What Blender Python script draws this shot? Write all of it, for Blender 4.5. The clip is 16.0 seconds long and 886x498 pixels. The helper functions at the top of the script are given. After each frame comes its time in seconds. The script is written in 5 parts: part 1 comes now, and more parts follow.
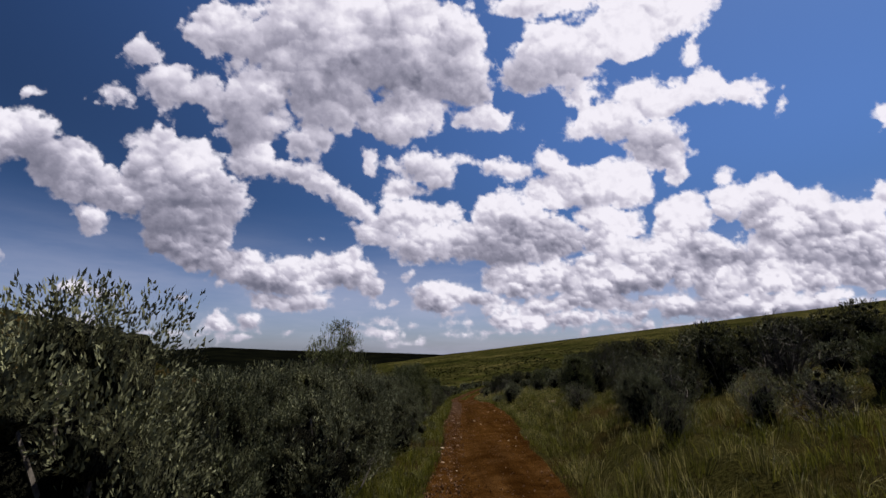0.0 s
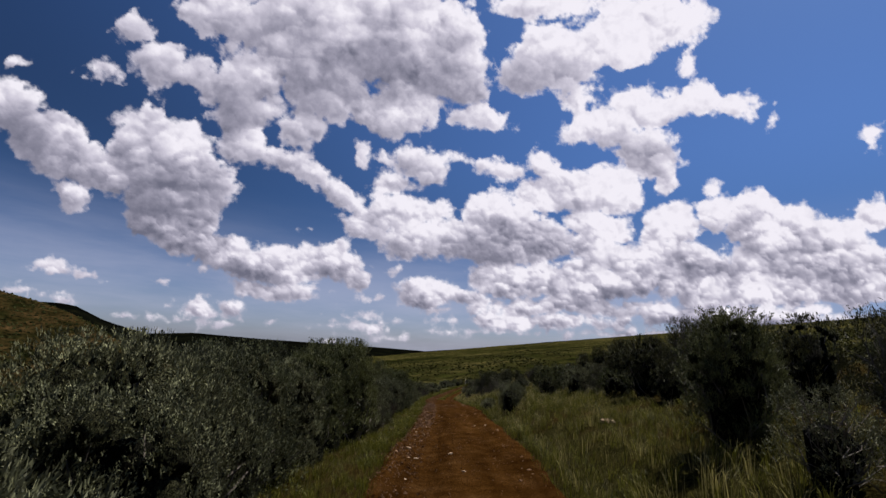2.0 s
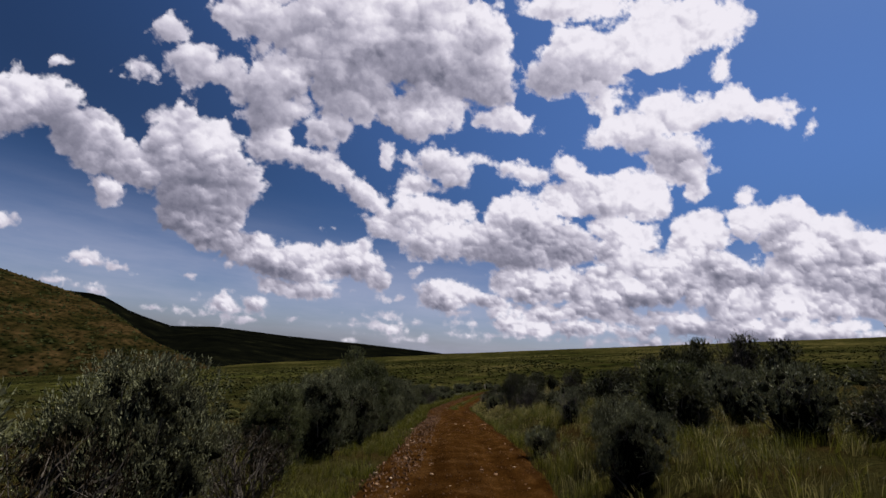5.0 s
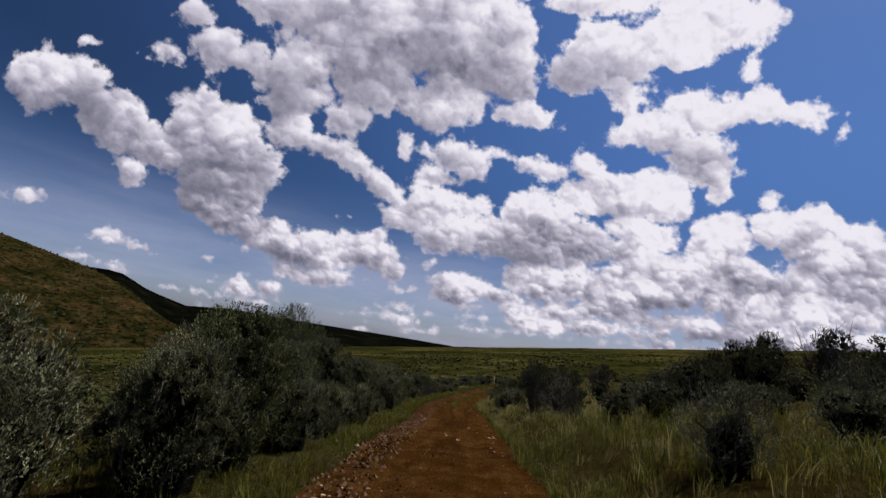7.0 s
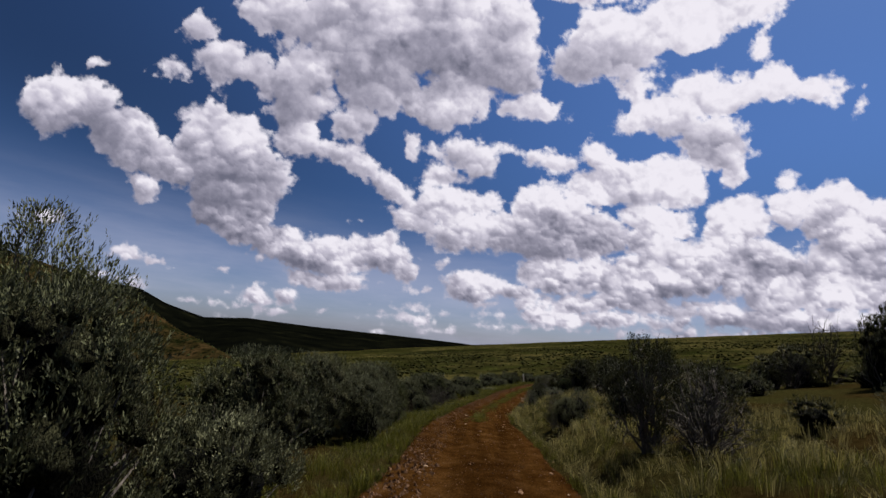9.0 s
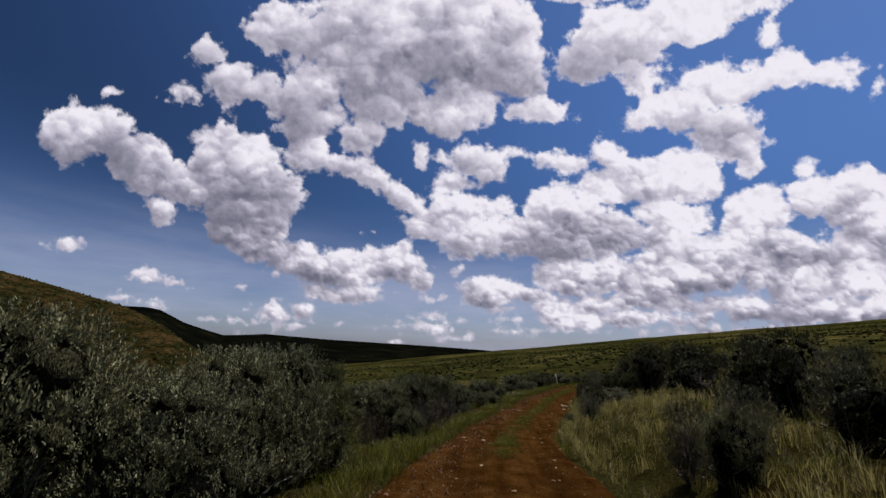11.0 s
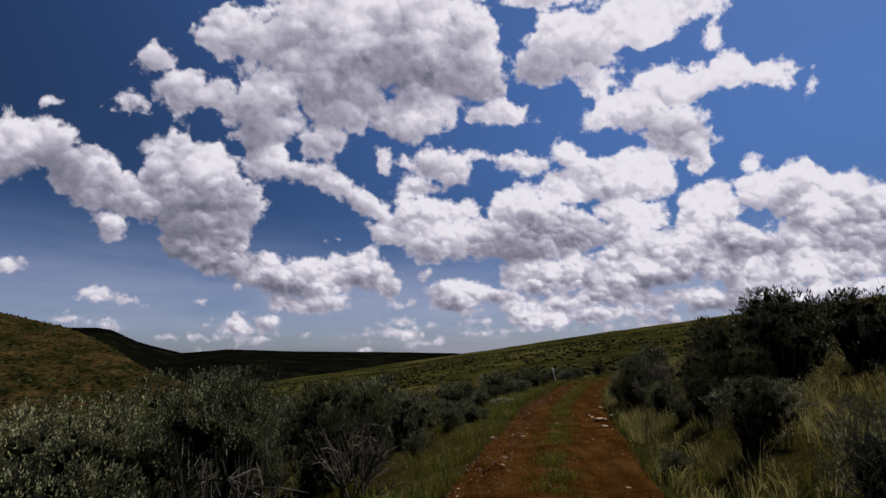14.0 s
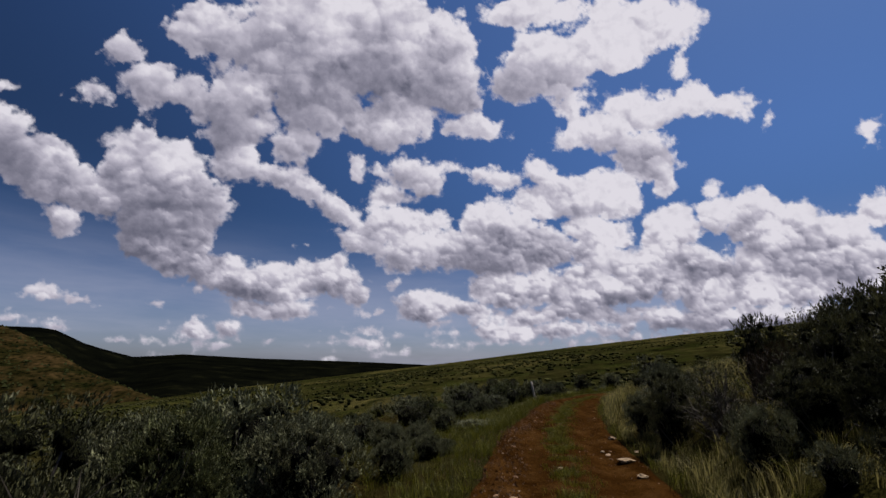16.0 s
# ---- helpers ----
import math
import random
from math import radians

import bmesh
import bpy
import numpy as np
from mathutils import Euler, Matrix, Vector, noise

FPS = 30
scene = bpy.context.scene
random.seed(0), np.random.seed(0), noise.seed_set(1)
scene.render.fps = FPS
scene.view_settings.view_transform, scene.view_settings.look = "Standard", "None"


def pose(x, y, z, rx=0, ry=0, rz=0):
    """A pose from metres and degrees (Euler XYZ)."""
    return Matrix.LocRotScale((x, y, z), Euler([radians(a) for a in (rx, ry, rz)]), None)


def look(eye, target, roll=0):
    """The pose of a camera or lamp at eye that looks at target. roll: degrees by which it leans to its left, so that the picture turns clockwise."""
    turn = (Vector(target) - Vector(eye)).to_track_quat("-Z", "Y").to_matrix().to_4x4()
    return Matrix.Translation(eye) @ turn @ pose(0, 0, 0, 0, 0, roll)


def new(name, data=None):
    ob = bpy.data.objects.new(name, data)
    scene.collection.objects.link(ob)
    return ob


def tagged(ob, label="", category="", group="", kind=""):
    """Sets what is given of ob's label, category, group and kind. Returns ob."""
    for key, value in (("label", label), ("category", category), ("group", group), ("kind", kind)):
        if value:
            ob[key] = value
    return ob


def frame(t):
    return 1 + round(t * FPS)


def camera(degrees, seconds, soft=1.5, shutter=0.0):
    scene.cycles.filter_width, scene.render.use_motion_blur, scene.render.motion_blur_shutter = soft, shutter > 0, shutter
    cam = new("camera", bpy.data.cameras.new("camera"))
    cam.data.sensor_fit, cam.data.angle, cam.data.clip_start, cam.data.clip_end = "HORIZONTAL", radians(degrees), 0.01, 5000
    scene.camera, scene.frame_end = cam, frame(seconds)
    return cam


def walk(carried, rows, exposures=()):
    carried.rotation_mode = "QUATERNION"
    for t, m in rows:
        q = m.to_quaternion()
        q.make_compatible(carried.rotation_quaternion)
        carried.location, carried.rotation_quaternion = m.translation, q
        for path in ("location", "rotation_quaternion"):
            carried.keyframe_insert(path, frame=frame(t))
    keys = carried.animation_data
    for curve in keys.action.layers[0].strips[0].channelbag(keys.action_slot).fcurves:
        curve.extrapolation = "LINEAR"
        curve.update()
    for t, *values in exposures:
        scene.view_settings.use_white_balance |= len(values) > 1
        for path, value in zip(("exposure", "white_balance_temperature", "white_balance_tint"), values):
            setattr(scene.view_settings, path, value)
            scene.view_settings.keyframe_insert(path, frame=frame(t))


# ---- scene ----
# camera and its drive along the track
cam = camera(89.2, 16.0)
walk(cam, [
    (0.0, pose(0.000, 0.000, 0.000, 102.50, -0.00, 0.00)),
    (0.5, pose(0.169, 3.091, -0.250, 102.17, -1.57, -0.94)),
    (1.0, pose(0.379, 6.030, -0.497, 102.04, -2.69, -1.42)),
    (1.5, pose(0.634, 9.097, -0.749, 101.90, -1.84, -1.85)),
    (2.0, pose(0.863, 12.177, -0.965, 102.20, -2.59, -2.06)),
    (2.5, pose(1.068, 15.261, -1.185, 102.49, -2.13, -1.32)),
    (3.0, pose(1.150, 17.847, -1.335, 102.61, -2.06, 0.00)),
    (3.5, pose(1.142, 20.469, -1.592, 101.45, -4.65, 1.28)),
    (4.0, pose(1.288, 22.809, -1.736, 102.04, -3.59, 0.60)),
    (6.5, pose(2.743, 34.467, -2.669, 102.48, -7.52, 0.42)),
    (7.0, pose(2.758, 37.050, -2.911, 101.38, -7.46, 1.59)),
    (7.5, pose(2.760, 39.635, -3.045, 101.42, -7.17, 2.36)),
    (8.0, pose(2.732, 42.263, -3.219, 102.13, -7.19, 2.65)),
    (8.5, pose(2.720, 45.069, -3.421, 101.73, -5.72, 3.21)),
    (9.0, pose(2.662, 47.949, -3.665, 101.07, -4.74, 3.77)),
    (11.5, pose(2.806, 60.234, -4.958, 102.07, -1.52, 6.74)),
    (12.0, pose(2.716, 62.039, -5.122, 102.13, -0.94, 7.08)),
    (12.5, pose(2.629, 63.835, -5.233, 102.08, -0.42, 6.57)),
    (13.0, pose(2.598, 66.063, -5.393, 102.29, -0.27, 5.22)),
    (13.5, pose(2.612, 68.388, -5.565, 102.96, 0.53, 3.83)),
    (14.0, pose(2.640, 70.430, -5.702, 102.52, 0.95, 2.45)),
    (14.5, pose(2.718, 72.254, -5.808, 102.86, 2.20, 1.28)),
    (15.0, pose(2.761, 73.777, -5.877, 103.45, 1.51, 0.44)),
    (15.5, pose(2.821, 74.970, -5.947, 103.85, 0.83, -0.59)),
    (16.0, pose(2.872, 75.892, -5.997, 103.89, -0.53, -1.77)),
], exposures=[(0, 0.56), (4, 0.52), (7, 0.48), (9, 0.50), (12, 0.50), (14, 0.40), (16, 0.26)])

# ---- world: blue sky with broken cumulus, sun high ahead to the right ----
SUN_AZ, SUN_EL = 57.0, 62.0      # degrees clockwise from +y, and above the horizon
SKY_DIM = 0.616                  # sky and clouds against the sun
world = bpy.data.worlds.new("world")
scene.world = world
world.use_nodes = True
wt = world.node_tree
wt.nodes.clear()


def wnode(kind, **inputs):
    n = wt.nodes.new(kind)
    for key, value in inputs.items():
        n.inputs[key].default_value = value
    return n


def wmath(op, a, b=None, c=None, clamp=False):
    n = wt.nodes.new("ShaderNodeMath")
    n.operation, n.use_clamp = op, clamp
    for i, v in enumerate((a, b, c)):
        if v is None:
            continue
        if isinstance(v, (int, float)):
            n.inputs[i].default_value = v
        else:
            wt.links.new(v, n.inputs[i])
    return n.outputs[0]


def wvec(op, a, b=None, scale=None):
    n = wt.nodes.new("ShaderNodeVectorMath")
    n.operation = op
    for i, v in enumerate((a, b)):
        if v is None:
            continue
        if isinstance(v, (tuple, list)):
            n.inputs[i].default_value = v
        else:
            wt.links.new(v, n.inputs[i])
    if scale is not None:
        n.inputs["Scale"].default_value = scale
    return n.outputs["Value"] if op in ("LENGTH", "DOT_PRODUCT") else n.outputs["Vector"]


def wrange(v, a, b, c=0.0, d=1.0, smooth=True):
    n = wt.nodes.new("ShaderNodeMapRange")
    n.interpolation_type = "SMOOTHSTEP" if smooth else "LINEAR"
    wt.links.new(v, n.inputs["Value"])
    for key, value in (("From Min", a), ("From Max", b), ("To Min", c), ("To Max", d)):
        n.inputs[key].default_value = value
    return n.outputs["Result"]


def wnoise(v, scale, detail=6.0, rough=0.55):
    n = wnode("ShaderNodeTexNoise", Scale=scale, Detail=detail, Roughness=rough)
    wt.links.new(v, n.inputs["Vector"])
    return n


def wmix(f, a, b):
    n = wt.nodes.new("ShaderNodeMix")
    n.data_type = "RGBA"
    for sock, v in ((n.inputs["Factor"], f), (n.inputs["A"], a), (n.inputs["B"], b)):
        if isinstance(v, (int, float, tuple)):
            sock.default_value = v
        else:
            wt.links.new(v, sock)
    return n.outputs["Result"]


sky = wt.nodes.new("ShaderNodeTexSky")
sky.sky_type, sky.sun_disc = "NISHITA", False
sky.sun_elevation, sky.sun_rotation = radians(SUN_EL), radians(SUN_AZ)
sky.altitude, sky.air_density, sky.dust_density, sky.ozone_density = 1500, 1.0, 2.0, 2.0
coord = wt.nodes.new("ShaderNodeTexCoord").outputs["Generated"]

# the chart of the clouds: the sky seen from the track, flattened on a plane ahead
CHART = pose(0, 0, 0, 102.49, -2.13, -1.32).to_3x3()
RIGHT, UP, AHEAD = CHART.col[0], CHART.col[1], -CHART.col[2]
# behind and overhead: scattered cumulus, carried by the world itself
behind = wrange(wvec("DOT_PRODUCT", coord, tuple(AHEAD)), 0.45, 0.25)
fine = wnoise(coord, 3.0, 8.0, 0.6).outputs["Fac"]
cover = wmath("MULTIPLY", wrange(fine, 0.56, 0.63), behind)
ramp = wt.nodes.new("ShaderNodeValToRGB")
wt.links.new(fine, ramp.inputs[0])
ramp.color_ramp.elements[0].position, ramp.color_ramp.elements[0].color = 0.5, (0.38, 0.38, 0.40, 1)
ramp.color_ramp.elements[1].position, ramp.color_ramp.elements[1].color = 0.72, (0.12, 0.12, 0.135, 1)
SKY_STRENGTH = 0.045 * SKY_DIM
blue = wt.nodes.new("ShaderNodeMix")
blue.data_type, blue.blend_type = "RGBA", "MULTIPLY"
blue.inputs["Factor"].default_value = 1.0
wt.links.new(sky.outputs[0], blue.inputs["A"])
sep = wt.nodes.new("ShaderNodeSeparateXYZ")
wt.links.new(coord, sep.inputs[0])
# deep blue above, paler and milkier down at the horizon
tint = wt.nodes.new("ShaderNodeMix")
tint.data_type = "RGBA"
wt.links.new(wrange(sep.outputs[2], -0.02, 0.30), tint.inputs["Factor"])
tint.inputs["A"].default_value = (1.16 * SKY_STRENGTH, 1.27 * SKY_STRENGTH, 1.72 * SKY_STRENGTH, 1)
tint.inputs["B"].default_value = (0.64 * SKY_STRENGTH, 0.94 * SKY_STRENGTH, 1.42 * SKY_STRENGTH, 1)
# the sky is deepest far from the sun
toward = wrange(wvec("DOT_PRODUCT", coord, (0.394, 0.256, 0.883)), 0.15, 0.85, -0.38, 0.66)
deepen = wmath("ADD", wmath("MULTIPLY", toward, wrange(sep.outputs[2], 0.08, 0.42)), 1.0)
depth_of = wvec("SCALE", tint.outputs["Result"])
wt.links.new(deepen, depth_of.node.inputs["Scale"])
wt.links.new(depth_of, blue.inputs["B"])
above = wrange(sep.outputs[2], -0.01, 0.05)
# thin high streaks of vapour low in the sky
veil_noise = wnoise(wvec("MULTIPLY", coord, (1.7, 1.7, 9.0)), 1.0, 6.0, 0.6).outputs["Fac"]
vapour = wmath("MULTIPLY", wrange(veil_noise, 0.36, 0.72, 0.14, 0.52), wrange(sep.outputs[2], 0.30, 0.05))
hazy = wmix(vapour, blue.outputs["Result"], (0.54 * SKY_DIM, 0.55 * SKY_DIM, 0.71 * SKY_DIM, 1))
final = wmix(wmath("MULTIPLY", cover, above), hazy, ramp.outputs[0])
bg = wnode("ShaderNodeBackground", Strength=1.0)
wt.links.new(final, bg.inputs["Color"])
wt.links.new(bg.outputs[0], wt.nodes.new("ShaderNodeOutputWorld").inputs[0])

sun = new("sun", bpy.data.lights.new("sun", "SUN"))
sun.data.energy, sun.data.angle, sun.data.color = 5.0, radians(0.53), (1.0, 0.94, 0.86)
az, el = radians(SUN_AZ), radians(SUN_EL)
sun_dir = Vector((math.sin(az) * math.cos(el), math.cos(az) * math.cos(el), math.sin(el)))
sun.matrix_world = look(sun_dir * 60, (0, 0, 0))


# ---- clouds ahead: a far glowing backdrop with cover and painted sunlight and shade ----
def lattice(x, y, seed):
    """Smooth value noise from 0 to 1 on arrays."""
    ix, iy = np.floor(x).astype(np.int64), np.floor(y).astype(np.int64)
    fx, fy = x - ix, y - iy
    fx, fy = fx * fx * fx * (fx * (fx * 6 - 15) + 10), fy * fy * fy * (fy * (fy * 6 - 15) + 10)

    def dot(i, j):
        n = ((ix + i) * 374761393 + (iy + j) * 668265263 + seed * 974634777) & 0x7FFFFFFF
        n = ((n ^ (n >> 13)) * 1274126177) & 0x7FFFFFFF
        n = ((n ^ (n >> 16)) * 1911520717) & 0x7FFFFFFF
        return (n & 0xFFFFF) / 0xFFFFF

    return (dot(0, 0) * (1 - fx) + dot(1, 0) * fx) * (1 - fy) + (dot(0, 1) * (1 - fx) + dot(1, 1) * fx) * fy


def layered(x, y, size, octaves, seed, rough=0.5):
    """Sum of noises from -1 to 1 or so, the coarsest of that size."""
    total, amp, full = 0.0, 1.0, 0.0
    for i in range(octaves):
        total = total + amp * (2 * lattice(x / size + 17 * i, y / size - 31 * i, seed + i) - 1)
        full, size, amp = full + amp, size / 2.1, amp * rough
    return total / full * 1.5


def billow(x, y, size, octaves, seed, rough=0.55):
    """Rounded swellings with creases between them, from 0 to 1 or so."""
    total, amp, full = 0.0, 1.0, 0.0
    for i in range(octaves):
        total = total + amp * np.abs(2 * lattice(x / size + 13 * i, y / size - 29 * i, seed + i) - 1)
        full, size, amp = full + amp, size / 2.0, amp * rough
    return total / full * 1.6


STEP = 3.0
gx, gy = np.meshgrid(np.arange(-330, 1900, STEP), np.arange(-200, 660, STEP))
squeeze = np.clip(1.1 - gy / 900, 0.42, 1.0)      # clouds far off look smaller
qx = gx + squeeze * (20 * layered(gx, gy, 85, 3, 3) + 9 * layered(gx, gy, 24, 4, 4, 0.6))
qy = gy + squeeze * (16 * layered(gx, gy, 85, 3, 8) + 7 * layered(gx, gy, 24, 4, 9, 0.6))
mass = np.zeros_like(gx)
inside = np.full_like(gx, -80.0)      # distance within the rim of the nearest puff
cloud_rng = random.Random(21)


def puff(x, y, w, h, lean, base, rounds):
    """One rounded swelling of a cloud, with smaller ones budding from its rim, mostly on top."""
    reach = max(w, h) + 60
    i0, i1 = np.searchsorted(gx[0], (x - reach, x + reach))
    j0, j1 = np.searchsorted(gy[:, 0], (y - reach, y + reach))
    if i1 <= i0 or j1 <= j0:
        return
    c, s = math.cos(radians(lean)), math.sin(radians(lean))
    dx, dy = qx[j0:j1, i0:i1] - x, qy[j0:j1, i0:i1] - y
    a, b_ = (dx * c + dy * s) / w, (-dx * s + dy * c) / h
    b_ = np.where(b_ > 0, b_ * 1.12, b_)
    d2 = a * a + b_ * b_
    rim_ = (1 - np.sqrt(d2)) * min(w, h)
    inside[j0:j1, i0:i1] = np.maximum(inside[j0:j1, i0:i1], rim_)
    depth = base * np.clip(1.6 - d2, 0, 1) + min(w, h, 90) * np.sqrt(np.clip(1 - d2, 0, 1))
    mass[j0:j1, i0:i1] = np.maximum(mass[j0:j1, i0:i1], np.where(d2 < 1, depth, 0))
    if rounds:
        for _ in range(11 if rounds == 2 else 6):
            t = cloud_rng.gauss(-90, 75) if cloud_rng.random() < 0.8 else cloud_rng.uniform(0, 360)
            t, far = radians(t), cloud_rng.uniform(0.40, 0.88)
            px, py = w * math.cos(t) * far, h * math.sin(t) * far
            r = math.sqrt(w * h) * cloud_rng.uniform(0.16, 0.34)
            r = min(r, 1.1 * h)
            puff(x + px * c - py * s, y + px * s + py * c, r * cloud_rng.uniform(1.0, 1.35), r * cloud_rng.uniform(0.75, 1.0), 0,
                 base + 0.6 * min(w, h, 90) * math.sqrt(max(0, 1 - far * far)), rounds - 1)


def cloud(*puffs):
    """A cloud of puffs on the chart: centre x and y, half width, half height, lean in degrees."""
    for x, y, w, h, lean in puffs:
        puff(x, y, w * 0.93, h * 0.93, lean, 0.0, 2)


# broad bank overhead and its arm
cloud((690, 200, 120, 60, 10), (560, 70, 130, 110, 0), (620, 40, 200, 150, 0), (790, 90, 105, 135, 0), (720, 185, 110, 60, 0), (850, 215, 85, 42, 15), (590, 170, 85, 80, 0),
      (545, 235, 48, 45, 0), (640, -120, 420, 110, 0), (960, 10, 90, 45, 0))
cloud((400, 35, 110, 65, 0), (255, 70, 55, 28, 10), (300, 115, 60, 45, 0), (360, 150, 95, 45, 10), (445, 150, 75, 70, 0),
      (440, 205, 75, 55, 0), (300, 195, 16, 30, 0), (440, 255, 70, 55, 0), (520, 295, 95, 42, 28), (605, 350, 70, 30, 35))
# cumulus trailing off to the west
cloud((-45, 195, 90, 72, 15), (35, 210, 85, 72, 12), (88, 258, 85, 72, 35), (150, 300, 62, 50, 30), (195, 320, 40, 36, 0), (128, 358, 40, 40, 40),
      (190, 135, 40, 20, 20), (25, 115, 25, 16, 0))
cloud((268, 270, 82, 86, 0), (330, 340, 118, 98, 0), (318, 410, 102, 62, 12), (400, 458, 100, 50, 18), (355, 270, 60, 50, 20), (485, 475, 115, 42, 5),
      (585, 470, 80, 36, 0), (500, 522, 95, 26, 5), (632, 502, 55, 24, 10))
# middle bank
cloud((657, 285, 24, 34, 0), (760, 300, 85, 36, 5), (700, 330, 60, 30, 0), (895, 308, 62, 26, 0), (960, 300, 50, 28, 0),
      (720, 380, 95, 40, 0), (640, 405, 65, 26, 10), (780, 430, 125, 48, 0), (900, 390, 80, 42, 0), (930, 435, 140, 55, 0),
      (1050, 440, 75, 45, 0), (1000, 345, 120, 55, 0), (1095, 335, 70, 60, 0), (1060, 400, 80, 45, 0))
# sunlit towers
cloud((930, 140, 70, 52, 0), (1000, 110, 105, 72, 0), (1090, 85, 85, 62, 0), (1160, 35, 110, 62, 0), (1215, 105, 26, 44, 0),
      (1030, 185, 48, 45, 0), (1075, 235, 85, 50, 0), (1150, 190, 75, 50, 0), (1230, 178, 70, 40, 0), (1300, 180, 45, 32, 0),
      (1160, 275, 75, 55, 0), (1195, 312, 34, 38, 0), (1374, 196, 10, 30, 0), (1560, 235, 22, 38, 0))
# eastern bank down to the skyline
cloud((1200, 405, 75, 55, 0), (1275, 375, 50, 45, 0), (1260, 338, 20, 22, 0), (1350, 390, 72, 62, 0), (1430, 405, 72, 52, 0),
      (1390, 455, 110, 52, 0), (1500, 420, 62, 45, 0), (1560, 375, 42, 45, 0), (1200, 470, 160, 60, 0), (1050, 500, 170, 45, 0),
      (1350, 500, 220, 60, 0), (895, 495, 85, 42, 0), (1000, 548, 220, 26, 0), (1270, 552, 270, 26, 0), (930, 572, 110, 12, 0), (1120, 578, 140, 10, 0), (1520, 490, 150, 60, 0),
      (1750, 460, 200, 110, 0), (1010, 574, 240, 22, 0), (1340, 566, 290, 30, 0), (1180, 592, 300, 16, 0))
# small clouds low in the distance
cloud((760, 525, 72, 36, 0), (707, 490, 13, 14, 0), (830, 532, 62, 24, 5), (95, 480, 46, 20, 8), (150, 492, 42, 16, 8),
      (290, 507, 20, 7, 0), (548, 412, 16, 11, 0), (-60, 420, 55, 22, 10))
cloud((120, 540, 62, 17, 12), (240, 562, 52, 15, 10), (370, 556, 46, 24, 0), (420, 552, 38, 20, 0), (400, 580, 60, 12, 0),
      (650, 582, 58, 13, 0), (605, 575, 18, 11, 0), (780, 596, 66, 9, 0), (850, 591, 42, 10, 0), (960, 592, 90, 9, 0),
      (40, 520, 50, 13, 12), (310, 545, 22, 8, 0), (330, 572, 40, 9, 0), (560, 590, 36, 8, 0), (700, 604, 70, 7, 0))

# a ragged row of the farthest little clouds
for _ in range(46):
    far_x, far_y = cloud_rng.uniform(-150, 1000), cloud_rng.gauss(578, 17)
    cloud((far_x, far_y + 0.02 * abs(far_x - 500), cloud_rng.uniform(14, 46), cloud_rng.uniform(4, 9), cloud_rng.uniform(-4, 6)))


def soften(a, times):
    for _ in range(times):
        a = (a + np.roll(a, 1, 0) + np.roll(a, -1, 0) + np.roll(a, 1, 1) + np.roll(a, -1, 1)) / 5
    return a


# grey, shaded parts of the clouds painted on the chart: centre, half width, half height, weight
GREY_PARTS = ((690, 120, 130, 75, 0.75), (800, 110, 80, 80, 0.7), (560, 150, 60, 50, 0.45), (640, 60, 160, 40, 0.5), (300, 365, 80, 62, 0.95), (55, 235, 60, 45, 0.5), (430, 190, 50, 50, 0.3),
        (520, 497, 120, 13, 0.6), (400, 440, 60, 30, 0.35), (950, 135, 75, 36, 0.75), (1160, 255, 70, 42, 0.9), (830, 425, 60, 24, 0.65), (925, 432, 100, 36, 1.0),
        (760, 335, 55, 16, 0.45), (955, 325, 75, 22, 0.5))
GREY_PARTS_LOW = ((1265, 470, 95, 24, 0.95), (1340, 420, 42, 48, 0.6), (1425, 455, 82, 38, 1.0), (1130, 525, 95, 18, 0.85), (1010, 490, 70, 18, 0.6), (1250, 583, 250, 16, 1.05),
            (770, 548, 70, 14, 0.8), (1050, 555, 90, 10, 0.5), (1180, 430, 60, 24, 0.5), (1560, 470, 120, 40, 0.7), (1000, 590, 120, 7, 0.5))
greys = np.zeros_like(gx)
for x, y, w, h, k in GREY_PARTS + GREY_PARTS_LOW:
    dx, dy = (0.35 * gx + 0.65 * qx - x) / w, (0.35 * gy + 0.65 * qy - y) / h
    greys = np.maximum(greys, k * np.exp(-0.8 * (dx * dx + dy * dy) ** 1.3))

near_ = np.clip((squeeze - 0.45) / 0.5, 0, 1)
fray = layered(qx, qy, 26, 4, 40, 0.65)
veil = layered(gx, gy, 60, 4, 50, 0.6)
swell = near_ * billow(qx, qy, 74, 5, 90) + (1 - near_) * billow(qx, qy * 1.35, 40, 4, 95)
inside = inside + squeeze * (13 * layered(gx, gy, 64, 6, 130, 0.62) + 18 * (swell - 0.45) + 6 * fray - 1.5)


